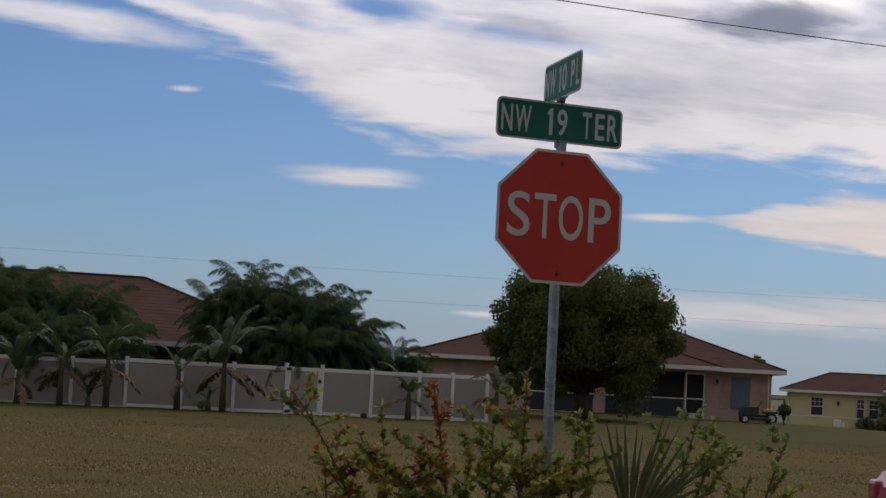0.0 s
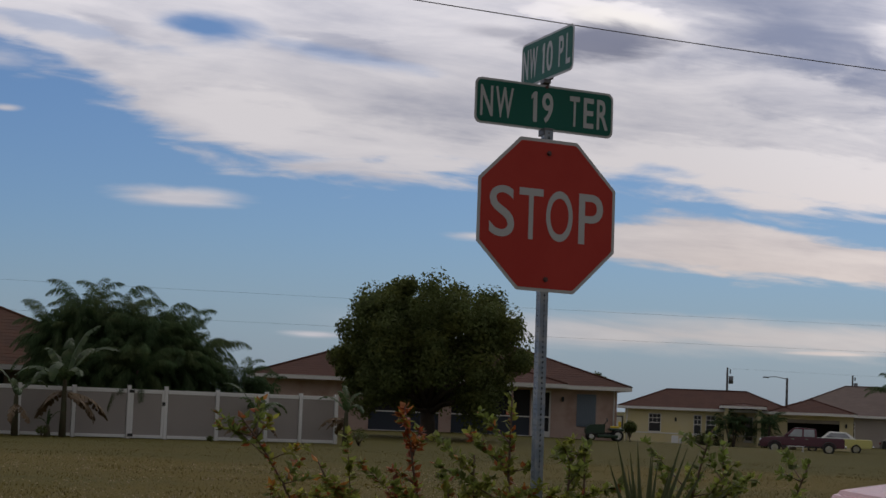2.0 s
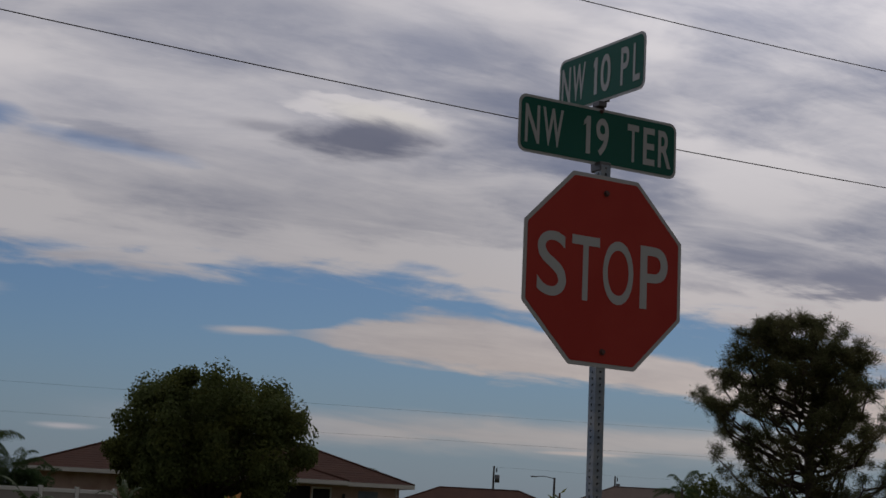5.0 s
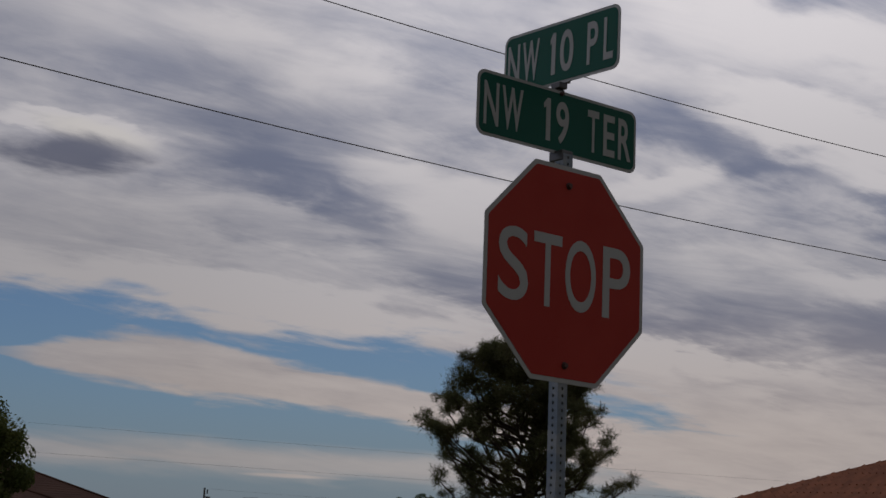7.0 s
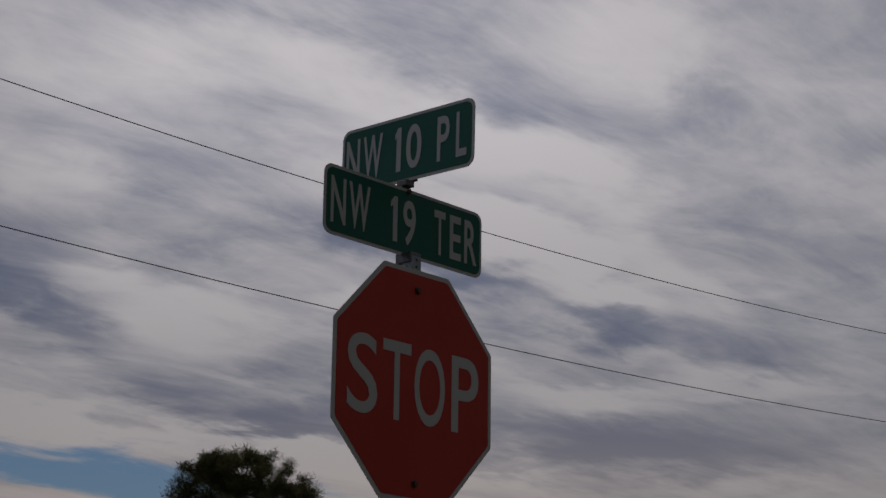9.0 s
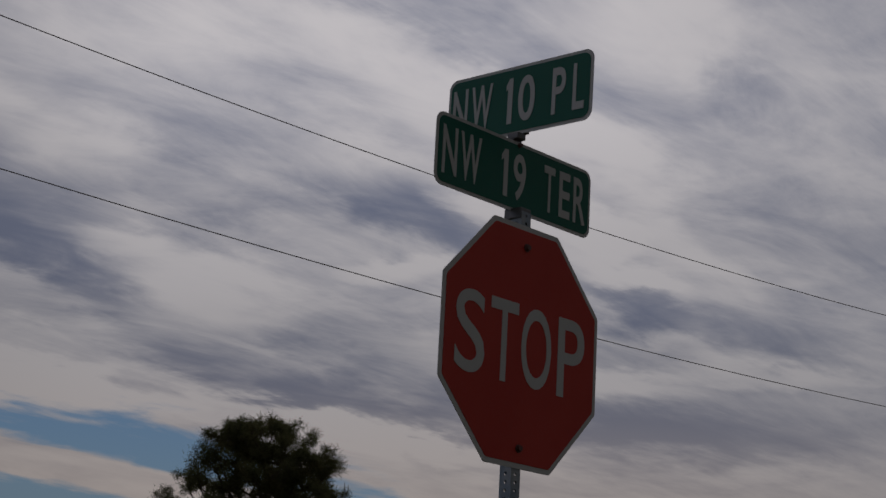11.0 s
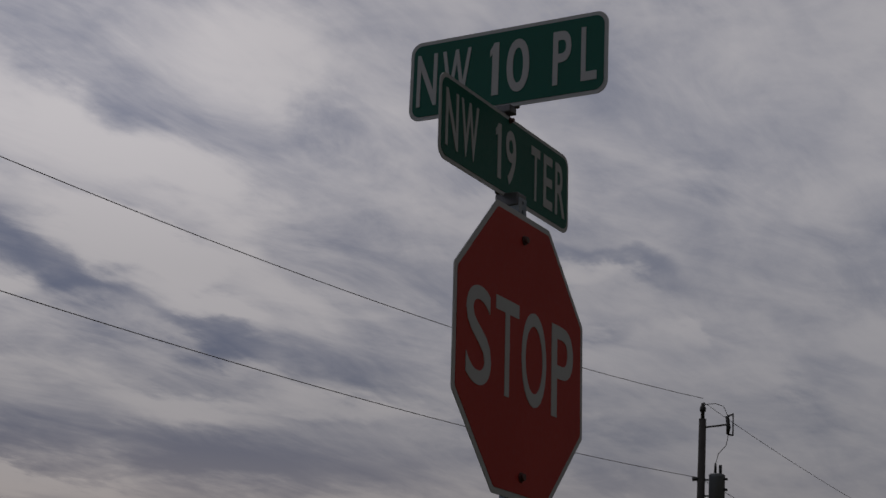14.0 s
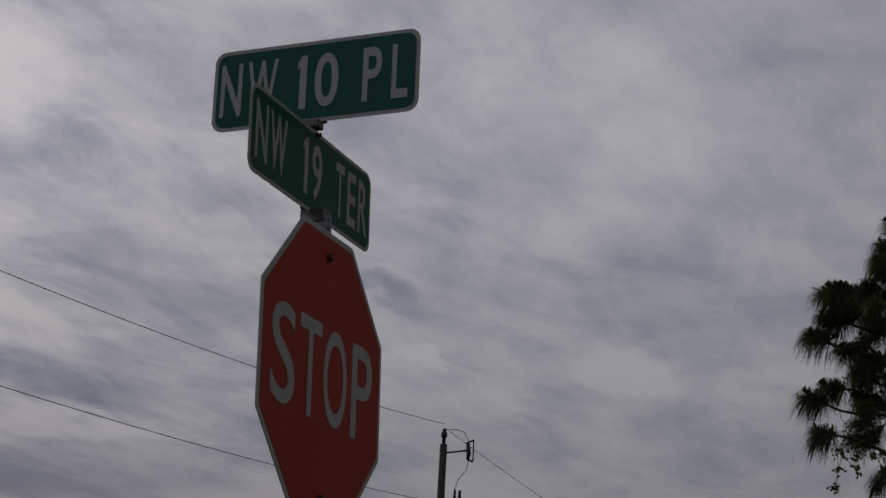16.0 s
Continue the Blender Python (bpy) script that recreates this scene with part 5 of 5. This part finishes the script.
palm_clump("palm", 17.7, 57.2, 2.4, 0.2, 82, "small fan of palm fronds above the fence", 2, 10, 1.2)
for i, (x, hgt, n, sz, dry) in enumerate(((2.55, 2.2, 8, 1.15, 4), (3.95, 3.1, 7, 1.25, 4), (5.5, 3.15, 8, 1.25, 4), (7.92, 2.5, 4, 0.9, 3), (9.5, 3.5, 9, 1.45, 5), (16.22, 1.85, 7, 0.95, 2), (19.55, 2.2, 5, 0.9, 3), (4.9, 0.9, 4, 0.5, 0), (9.0, 0.75, 4, 0.4, 0))):
    banana("banana_plant", x, 53.9, hgt, 100 + i, "banana plant with torn leaves before the fence", n, sz, dry)
round_tree("hedge_shrub", 70.0, 111.6, 1.1, 0.8, 0.25, 12, "small dark clipped shrub before the cream house", 1500, 0.10)
round_tree("hedge_shrub", 71.2, 110.8, 1.0, 0.8, 0.25, 13, "small dark clipped shrub before the cream house", 1500, 0.10)
round_tree("hedge_shrub", 39.7, 69.2, 1.0, 0.36, 0.2, 14, "small green shrub at the corner of the pink house", 1500, 0.10)
palm_clump("palm", 71.4, 109.8, 3.0, 0.8, 83, "young palms in front of the cream house", 4, 14, 1.6)
palm_clump("palm", 73.4, 108.6, 3.0, 0.7, 84, "young palms in front of the cream house", 4, 14, 1.6)
round_tree("far_tree", 52.4, 96.6, 4.3, 1.3, 1.5, 15, "small distant tree behind the pink house roof", 1500, 0.2)
round_tree("far_tree", 61.0, 66.5, 4.9, 2.2, 1.2, 16, "low green trees at the foot of the pine", 6000, 0.16)
round_tree("far_tree", 56.4, 68.4, 4.6, 1.5, 1.2, 17, "low green trees at the foot of the pine", 4000, 0.16)


# ---- lines and poles ----
def power_pole():
    k = 0.886
    p = thing("utility_pole", pose(44.39, 16.51, 1.63 * (1 - k) - 0.1 * k) @ Matrix.Diagonal((k, k, k, 1)), "dark wooden utility pole with transformer and fuse switch", "utility pole")
    z = 0.1
    part("pole", tube(bmesh.new(), [(0, 0, -0.6), (0, 0, 11.0 + z)], [0.16, 0.115], 12), POLE, p)
    ins = bmesh.new()
    tube(ins, [(0.0, 0, 10.95 + z), (0.0, 0, 11.2 + z), (0, 0, 11.25 + z), (0, 0, 11.36 + z), (0, 0, 11.40 + z), (0, 0, 11.5 + z)], [0.06, 0.06, 0.10, 0.10, 0.07, 0.05], 10)
    part("top_insulator", ins, BLACK, p, "dark pin insulator")
    part("arm", tube(bmesh.new(), [(0, 0, 10.72 + z), (0.3, -0.72, 10.85 + z)], 0.03, 8), POLE, p, "fuse switch arm")
    fs = bmesh.new()
    tube(fs, [(0.32, -0.72, 10.55 + z), (0.33, -0.74, 10.75 + z), (0.30, -0.70, 11.12 + z)], [0.05, 0.075, 0.06], 8)
    tube(fs, [(0.42, -0.86, 10.52 + z), (0.40, -0.86, 11.2 + z)], 0.022, 6)
    tube(fs, [(0.32, -0.72, 11.12 + z), (0.41, -0.87, 11.2 + z)], 0.03, 6)
    tube(fs, [(0.32, -0.72, 10.55 + z), (0.42, -0.86, 10.52 + z)], 0.03, 6)
    part("fuse_switch", fs, BLACK, p, "fuse cutout switch")
    tx, ty = 0.16, -0.46
    tank = tube(bmesh.new(), [(tx, ty, 8.42 + z), (tx, ty, 8.46 + z), (tx, ty, 9.18 + z), (tx, ty, 9.24 + z), (tx, ty, 9.28 + z)], [0.22, 0.25, 0.25, 0.26, 0.2], 16)
    tr = part("transformer", tank, STEEL_GREY, p, "grey can transformer")
    part("bushing", tube(bmesh.new(), [(tx, ty + 0.06, 9.26 + z), (tx, ty + 0.06, 9.6 + z)], [0.05, 0.035], 8), BLACK, tr)
    part("bushing", tube(bmesh.new(), [(tx + 0.02, ty - 0.1, 9.26 + z), (tx + 0.02, ty - 0.1, 9.56 + z)], [0.055, 0.05], 8), BLACK, tr)
    part("bracket", boxes((-0.03, 0.03, -0.24, 0.0, 8.55 + z, 8.6 + z), (-0.03, 0.03, -0.24, 0.0, 9.05 + z, 9.1 + z)), BLACK, tr)
    part("lug", boxes((tx - 0.04, tx + 0.04, ty - 0.34, ty - 0.22, 9.08 + z, 9.15 + z), (tx - 0.04, tx + 0.04, ty - 0.34, ty - 0.22, 8.75 + z, 8.82 + z)), BLACK, tr)
    for zz in (9.1, 8.38):
        part("insulator", tube(bmesh.new(), [(-0.05, 0.0, zz + z), (-0.05, 0.26, zz + z)], [0.05, 0.07], 8), BLACK, p)
    drop = [(0.33, -0.74, 10.55 + z), (0.28, -0.70, 10.2 + z), (0.12, -0.50, 9.9 + z), (tx, ty + 0.06, 9.6 + z)]
    part("jumper", tube(bmesh.new(), drop, 0.012, 5), WIRE, p)
    loop = [(0, 0, 11.45 + z), (0.15, -0.35, 11.5 + z), (0.25, -0.6, 11.42 + z), (0.32, -0.72, 11.12 + z)]
    part("jumper", tube(bmesh.new(), loop, 0.012, 5), WIRE, p)


def span(name, a, b, sag, r, label, n=40):
    a, b = Vector(a), Vector(b)
    pts = [a.lerp(b, k / n) - Vector((0, 0, sag * 4 * (k / n) * (1 - k / n))) for k in range(n + 1)]
    ob = part(name, tube(bmesh.new(), pts, r, 5), WIRE, None)
    return tagged(ob, label, "cable", "overhead lines")


power_pole()


def street_line(a, b, c, x0, x1):
    """A hanging line along the street: height a + b x + c x^2 between x0 and x1."""
    ends = [(x, 18.29 - 0.04 * x, a + b * x + c * x * x) for x in (x0, x1)]
    span("power_line", *ends, c * (x1 - x0) ** 2 / 4, 0.0088, "thin dark overhead power line", 60)


street_line(10.400, -0.07653, 0.00178, 44.39, -20.0)
street_line(8.098, -0.05537, 0.00134, 44.39, -20.0)
span("power_line", (44.4, 16.5, 10.4), (103.0, 16.5, 10.1), 1.15, 0.008, "thin dark overhead power line")
span("power_line", (44.4, 16.5, 8.25), (103.0, 16.5, 8.05), 1.06, 0.008, "thin dark overhead power line")
span("service_line", (44.4, 16.6, 7.61), (40.4, 36.9, 2.75), 0.5, 0.013, "thick dark service cable from the pole")
span("service_line", (44.45, 16.3, 7.61), (70.4, -2.0, 4.8), 0.7, 0.013, "thick dark service cable from the pole")
span("service_line", (44.4, 16.5, 7.54), (40.3, 18.9, 3.37), 0.22, 0.009, "thick dark service cable from the pole")


def far_pole(x, y, z, top, lamp):
    p = thing("street_lamp" if lamp else "utility_pole", pose(x, y, z), "distant street lamp on a dark pole" if lamp else "distant dark utility pole with a transformer", "street lamp" if lamp else "utility pole")
    part("pole", tube(bmesh.new(), [(0, 0, 0), (0, 0, top - z)], [0.17, 0.11], 8), POLE, p)
    if lamp:
        part("arm", tube(bmesh.new(), [(0, 0, top - z - 0.1), (-0.9, 0.6, top - z + 0.1), (-1.6, 1.1, top - z + 0.05)], 0.04, 6), STEEL_GREY, p)
        part("lamp_head", boxes((-2.1, -1.5, 0.95, 1.3, top - z - 0.05, top - z + 0.08), bevel=0.04), STEEL_GREY, p)
    else:
        part("transformer", tube(bmesh.new(), [(0.45, -0.1, top - z - 1.9), (0.45, -0.1, top - z - 1.0)], 0.28, 10), STEEL_GREY, p)
        part("cutout", boxes((0.3, 0.42, -0.1, 0.0, top - z - 0.7, top - z - 0.2)), BLACK, p)


far_pole(116.0, 181.0, -0.7, 7.2, False)
far_pole(105.4, 153.0, -0.7, 5.6, True)
far_pole(150.0, 203.0, -0.7, 7.6, False)
far_pole(-60.0, 160.0, ground_z(-60, 160), 11.3, False)
far_pole(230.0, 120.0, ground_z(230, 120), 12.3, False)
span("far_line", (-60.0, 160.0, 11.0), (230.0, 120.0, 12.0), 1.0, 0.0075, "faint distant overhead line")
span("far_line", (-60.0, 160.0, 8.5), (230.0, 120.0, 9.5), 1.0, 0.0075, "faint distant overhead line")
span("far_line", (116.0, 181.0, 7.1), (300.0, 130.0, 9.0), 1.2, 0.006, "faint distant overhead line")


# ---- vehicles and yard things ----
def wheel(parent, x, y, r, w=0.22):
    t = part("wheel", tube(bmesh.new(), [(x, y - w / 2, r), (x, y - w / 2 + 0.03, r), (x, y + w / 2 - 0.03, r), (x, y + w / 2, r)], [r * 0.93, r, r, r * 0.93], 20), TYRE, parent, "black tyre")
    part("rim", tube(bmesh.new(), [(x, y - w / 2 - 0.012, r), (x, y + w / 2 + 0.012, r)], r * 0.62, 14), CHROME, t, "metal rim")


def car_shell(bm, outline, w, tumble=0.12, z_belt=0.9):
    """A body from a side outline of (x, z), narrowed above the belt line."""
    prism(bm, outline, -w / 2, w / 2)
    for v in bm.verts:
        if v.co.z > z_belt:
            v.co.y *= 1 - tumble * (v.co.z - z_belt) / 0.55
    bmesh.ops.bevel(bm, geom=[e for e in bm.edges if e.calc_face_angle(0) > 0.6], offset=0.035, segments=2, affect="EDGES")
    return bm


def build_pickup():
    c = thing("pickup_truck", pose(68.8, 97.2, -0.80, 0, 0, 145.5), "maroon crew cab pickup truck parked on the lawn", "truck")
    body = [(-2.75, 0.45), (-2.78, 0.95), (-2.72, 1.12), (-0.95, 1.12), (-0.95, 1.05), (2.0, 1.12), (2.7, 0.98), (2.82, 0.75), (2.8, 0.42)]
    b = part("body", car_shell(bmesh.new(), body, 1.9), MAROON, c, "maroon painted body")
    cab = [(-0.98, 1.06), (-0.90, 1.70), (0.55, 1.76), (1.35, 1.08)]
    cb = part("cab", car_shell(bmesh.new(), cab, 1.84, 0.16, 1.1), MAROON, c, "maroon crew cab")
    for s in (-1, 1):
        for x0, x1, x2, x3 in ((-0.80, -0.10, -0.78, -0.10), (0.02, 0.95, 0.02, 0.50)):
            bm = bmesh.new()
            y = s * 0.90
            vs = [bm.verts.new(p) for p in ((x0, y, 1.16), (x1, y, 1.16), (x3, y * 0.93, 1.64), (x2, y * 0.93, 1.64))]
            bm.faces.new(vs if s < 0 else vs[::-1])
            bmesh.ops.solidify(bm, geom=list(bm.faces), thickness=0.012)
            part("side_window", bm, CAR_GLASS, cb, "side window, pale with painted sky reflection")
    bm = bmesh.new()
    bm.faces.new([bm.verts.new(p) for p in ((1.33, -0.78, 1.14), (1.33, 0.78, 1.14), (0.62, 0.70, 1.70), (0.62, -0.70, 1.70))])
    bmesh.ops.solidify(bm, geom=list(bm.faces), thickness=0.012)
    part("windscreen", bm, CAR_GLASS, cb, "glass windscreen")
    part("front_bumper", boxes((2.74, 2.9, -0.93, 0.93, 0.42, 0.62), bevel=0.04), BLACK, c, "dark front bumper")
    part("rear_bumper", boxes((-2.92, -2.76, -0.9, 0.9, 0.45, 0.62), bevel=0.03), CHROME, c, "chrome rear bumper")
    for y in (-0.75, 0.75):
        part("headlight", boxes((2.66, 2.80, y - 0.16, y + 0.16, 0.72, 0.92), bevel=0.03), CHROME, c, "clear headlight")
    part("grille", boxes((2.78, 2.84, -0.55, 0.55, 0.66, 0.94), bevel=0.02), CHROME, c, "chrome grille")
    # flat black plate on the solid body paints the bed's shaded hollow
    part("bed_shade_plate", boxes((-2.60, -1.08, -0.78, 0.78, 1.118, 1.128)), BLACK, c, "black plate for the shade inside the cargo bed")
    for y in (-0.955, 0.955):
        s_ = 1 if y > 0 else -1
        part("side_mirror", boxes((0.92, 1.06, min(y, y + 0.16 * s_), max(y, y + 0.16 * s_), 1.16, 1.36), bevel=0.03), MAROON, c)
        for x in (-0.30, 0.62):
            part("door_handle", boxes((x - 0.08, x + 0.08, y - 0.012, y + 0.012, 0.98, 1.02)), CHROME, c)
        part("sill_trim", boxes((-1.25, 1.3, y - 0.012, y + 0.012, 0.46, 0.54)), BLACK, c, "dark running board")
        for x in (1.8, -1.75):
            arch = bmesh.new()
            tube(arch, [(x + 0.46 * math.cos(a), y, 0.38 + 0.46 * math.sin(a)) for a in [math.pi * k / 10 for k in range(11)]], 0.035, 6)
            part("wheel_arch", arch, BLACK, c, "dark wheel arch")
    for x in (1.8, -1.75):
        for y in (-0.88, 0.88):
            wheel(c, x, y, 0.38, 0.26)


def build_classic():
    c = thing("classic_car", pose(74.4, 101.4, -0.78, 0, 0, 145), "pale yellow and white classic car beside the pickup", "car")
    lower = [(-2.5, 0.42), (-2.62, 0.72), (-2.55, 1.0), (-0.9, 1.02), (1.2, 1.02), (2.3, 0.95), (2.45, 0.7), (2.4, 0.42)]
    part("body", car_shell(bmesh.new(), lower, 1.85), CREAM_CAR, c, "pale yellow body")
    roof = [(-1.5, 1.0), (-0.85, 1.48), (0.35, 1.52), (0.95, 1.0)]
    cab = part("cabin", car_shell(bmesh.new(), roof, 1.7, 0.2, 1.05), WHITE_CAR, c, "white roof")
    for s in (-1, 1):
        bm = bmesh.new()
        y = s * 0.835
        vs = [bm.verts.new(p) for p in ((-1.1, y, 1.1), (0.65, y, 1.1), (0.28, y * 0.9, 1.42), (-0.75, y * 0.9, 1.42))]
        bm.faces.new(vs if s < 0 else vs[::-1])
        bmesh.ops.solidify(bm, geom=list(bm.faces), thickness=0.012)
        part("side_window", bm, CAR_GLASS, cab)
    bm = bmesh.new()
    bm.faces.new([bm.verts.new(p) for p in ((-1.47, 0.66, 1.06), (-1.47, -0.66, 1.06), (-0.92, -0.6, 1.44), (-0.92, 0.6, 1.44))])
    bmesh.ops.solidify(bm, geom=list(bm.faces), thickness=0.012)
    part("rear_window", bm, CAR_GLASS, cab)
    part("rear_bumper", boxes((-2.74, -2.6, -0.9, 0.9, 0.42, 0.58), bevel=0.05), CHROME, c, "chrome bumper")
    for x in (1.5, -1.5):
        for y in (-0.82, 0.82):
            wheel(c, x, y, 0.35)


def build_suv():
    c = thing("dark_car", pose(79.0, 98.6, -0.76, 0, 0, 148), "dark parked car at the driveway", "car")
    part("body", car_shell(bmesh.new(), [(-2.2, 0.4), (-2.25, 1.05), (-1.9, 1.62), (0.4, 1.66), (1.1, 1.1), (2.1, 0.98), (2.2, 0.42)], 1.8, 0.14, 1.05), BLACK, c, "dark painted body")
    part("tail_light", boxes((2.12, 2.24, -0.85, -0.6, 0.7, 0.86), bevel=0.02), LAMP_RED, c)
    for x in (1.4, -1.4):
        for y in (-0.82, 0.82):
            wheel(c, x, y, 0.36)


def build_near_car():
    """The red saloon whose tail stands at the edge of the lot."""
    c = thing("red_car", pose(6.55, 2.80, 0.0, 0, 0, 159.3) @ Matrix.Diagonal((1, 1, 1.11, 1)), "red saloon car with pale sky reflections parked by the lot", "car")
    lower = [(2.2, 0.36), (2.26, 0.62), (2.22, 0.80), (2.12, 0.93), (1.45, 1.03), (1.2, 0.95), (-1.1, 0.96), (-1.9, 0.86), (-2.3, 0.66), (-2.32, 0.36)]
    part("body", car_shell(bmesh.new(), lower, 1.76, 0.1, 0.7), CAR_RED, c, "red painted body with flat boot lid")
    roof = [(1.45, 1.02), (0.72, 1.42), (-0.25, 1.46), (-1.05, 0.97)]
    cab = part("cabin", car_shell(bmesh.new(), roof, 1.52, 0.22, 1.0), CAR_RED, c, "red roof and pillars")
    bm = bmesh.new()
    bm.faces.new([bm.verts.new(p) for p in ((1.42, -0.66, 1.06), (1.42, 0.66, 1.06), (0.80, 0.56, 1.40), (0.80, -0.56, 1.40))])
    bmesh.ops.solidify(bm, geom=list(bm.faces), thickness=0.015)
    part("rear_window", bm, PANE, cab, "sloping glass rear window")
    for s in (-1, 1):
        bm = bmesh.new()
        y = s * 0.765
        vs = [bm.verts.new(p) for p in ((1.1, y, 1.07), (-0.8, y, 1.04), (-0.25, y * 0.86, 1.38), (0.68, y * 0.86, 1.36))]
        bm.faces.new(vs if s > 0 else vs[::-1])
        bmesh.ops.solidify(bm, geom=list(bm.faces), thickness=0.012)
        part("side_window", bm, PANE, cab)
        part("tail_light", boxes((2.13, 2.26, min(s * 0.55, s * 0.84), max(s * 0.55, s * 0.84), 0.66, 0.84), bevel=0.03), LAMP_RED, c, "red and violet tail light")
    part("badge", tube(bmesh.new(), [(2.235, 0, 0.78), (2.255, 0, 0.78)], 0.06, 16), CHROME, c, "round chrome badge")
    part("rear_bumper", boxes((2.2, 2.34, -0.86, 0.86, 0.36, 0.58), bevel=0.05), CAR_RED, c)
    for x in (1.35, -1.35):
        for y in (-0.78, 0.78):
            wheel(c, x, y, 0.31)


def build_mower():
    m = thing("riding_mower", pose(38.25, 68.75, ground_z(38.25, 68.75) + 0.0, 0, 0, 158), "green and yellow riding mower parked by the pink house", "lawn mower")
    part("hood", car_shell(bmesh.new(), [(0.15, 0.35), (0.12, 0.78), (0.85, 0.74), (1.05, 0.55), (1.05, 0.3)], 0.62, 0.1, 0.5), MOWER_GREEN, m, "green hood")
    part("fender", boxes((-0.75, -0.05, -0.45, 0.45, 0.48, 0.60), bevel=0.05), MOWER_GREEN, m, "green fender")
    part("seat", boxes((-0.55, -0.15, -0.22, 0.22, 0.60, 0.70), (-0.62, -0.52, -0.22, 0.22, 0.66, 0.92), bevel=0.03), YELLOW, m, "yellow seat")
    part("deck", boxes((-0.45, 0.5, -0.58, 0.58, 0.14, 0.30), bevel=0.05), MOWER_GREEN, m, "green mowing deck")
    part("frame", boxes((-0.7, 1.0, -0.18, 0.18, 0.26, 0.40)), BLACK, m)
    sw = tube(bmesh.new(), [(0.15, 0, 0.75), (0.0, 0, 0.98)], 0.02, 6)
    tube(sw, [(0.02 + 0.02 * math.cos(a), 0.17 * math.sin(a), 0.99 + 0.17 * math.cos(a) * 0.5) for a in [k * math.pi / 6 for k in range(13)]], 0.014, 5)
    part("steering_wheel", sw, BLACK, m)
    for x, r in ((-0.45, 0.26), (0.78, 0.19)):
        for y in (-0.42, 0.42):
            wheel(m, x, y, r, 0.2)


def build_yard():
    t = thing("yard_table", pose(67.6, 96.2, ground_z(67.6, 96.2) - 0.05, 0, 0, -30), "small white plastic table on the lawn", "table")
    part("tabletop", boxes((-0.55, 0.55, -0.3, 0.3, 0.46, 0.50), bevel=0.01), PLASTIC, t)
    for x in (-0.48, 0.48):
        for y in (-0.24, 0.24):
            part("leg", boxes((x - 0.03, x + 0.03, y - 0.03, y + 0.03, 0.0, 0.46)), PLASTIC, t)
    s = thing("utility_box", pose(67.9, 112.2, -0.62, 0, 0, -30), "small white water softener by the wall", "utility box")
    part("body", boxes((-0.25, 0.25, -0.2, 0.2, 0.0, 0.55), (0.3, 0.55, -0.12, 0.12, 0.0, 0.35), bevel=0.03), PLASTIC, s)
    k = thing("cut_log", pose(72.4, 104.0, ground_z(72.4, 104.0), 0, 0, -30), "dark log lying on the lawn", "log")
    part("log", tube(bmesh.new(), [(-0.5, 0, 0.1), (0.5, 0, 0.1)], [0.13, 0.11], 9), BARK, k)
    for i, (x, y, s_) in enumerate(((14.2, 52.6, 0.12), (19.9, 53.5, 0.35), (8.7, 53.4, 0.2))):
        round_tree("weed_clump", x, y, s_ * 2, s_, 0.05, 200 + i, "low dark weeds at the foot of the fence", 400, 0.06)


build_pickup()
build_classic()
build_suv()
build_near_car()
build_mower()
build_yard()


def build_corner_palm():
    palm_clump("palm", 42.33, 52.74, 3.85, 0.3, 91, "half dry palm top beyond the houses", 1, 16, 1.2)


build_corner_palm()
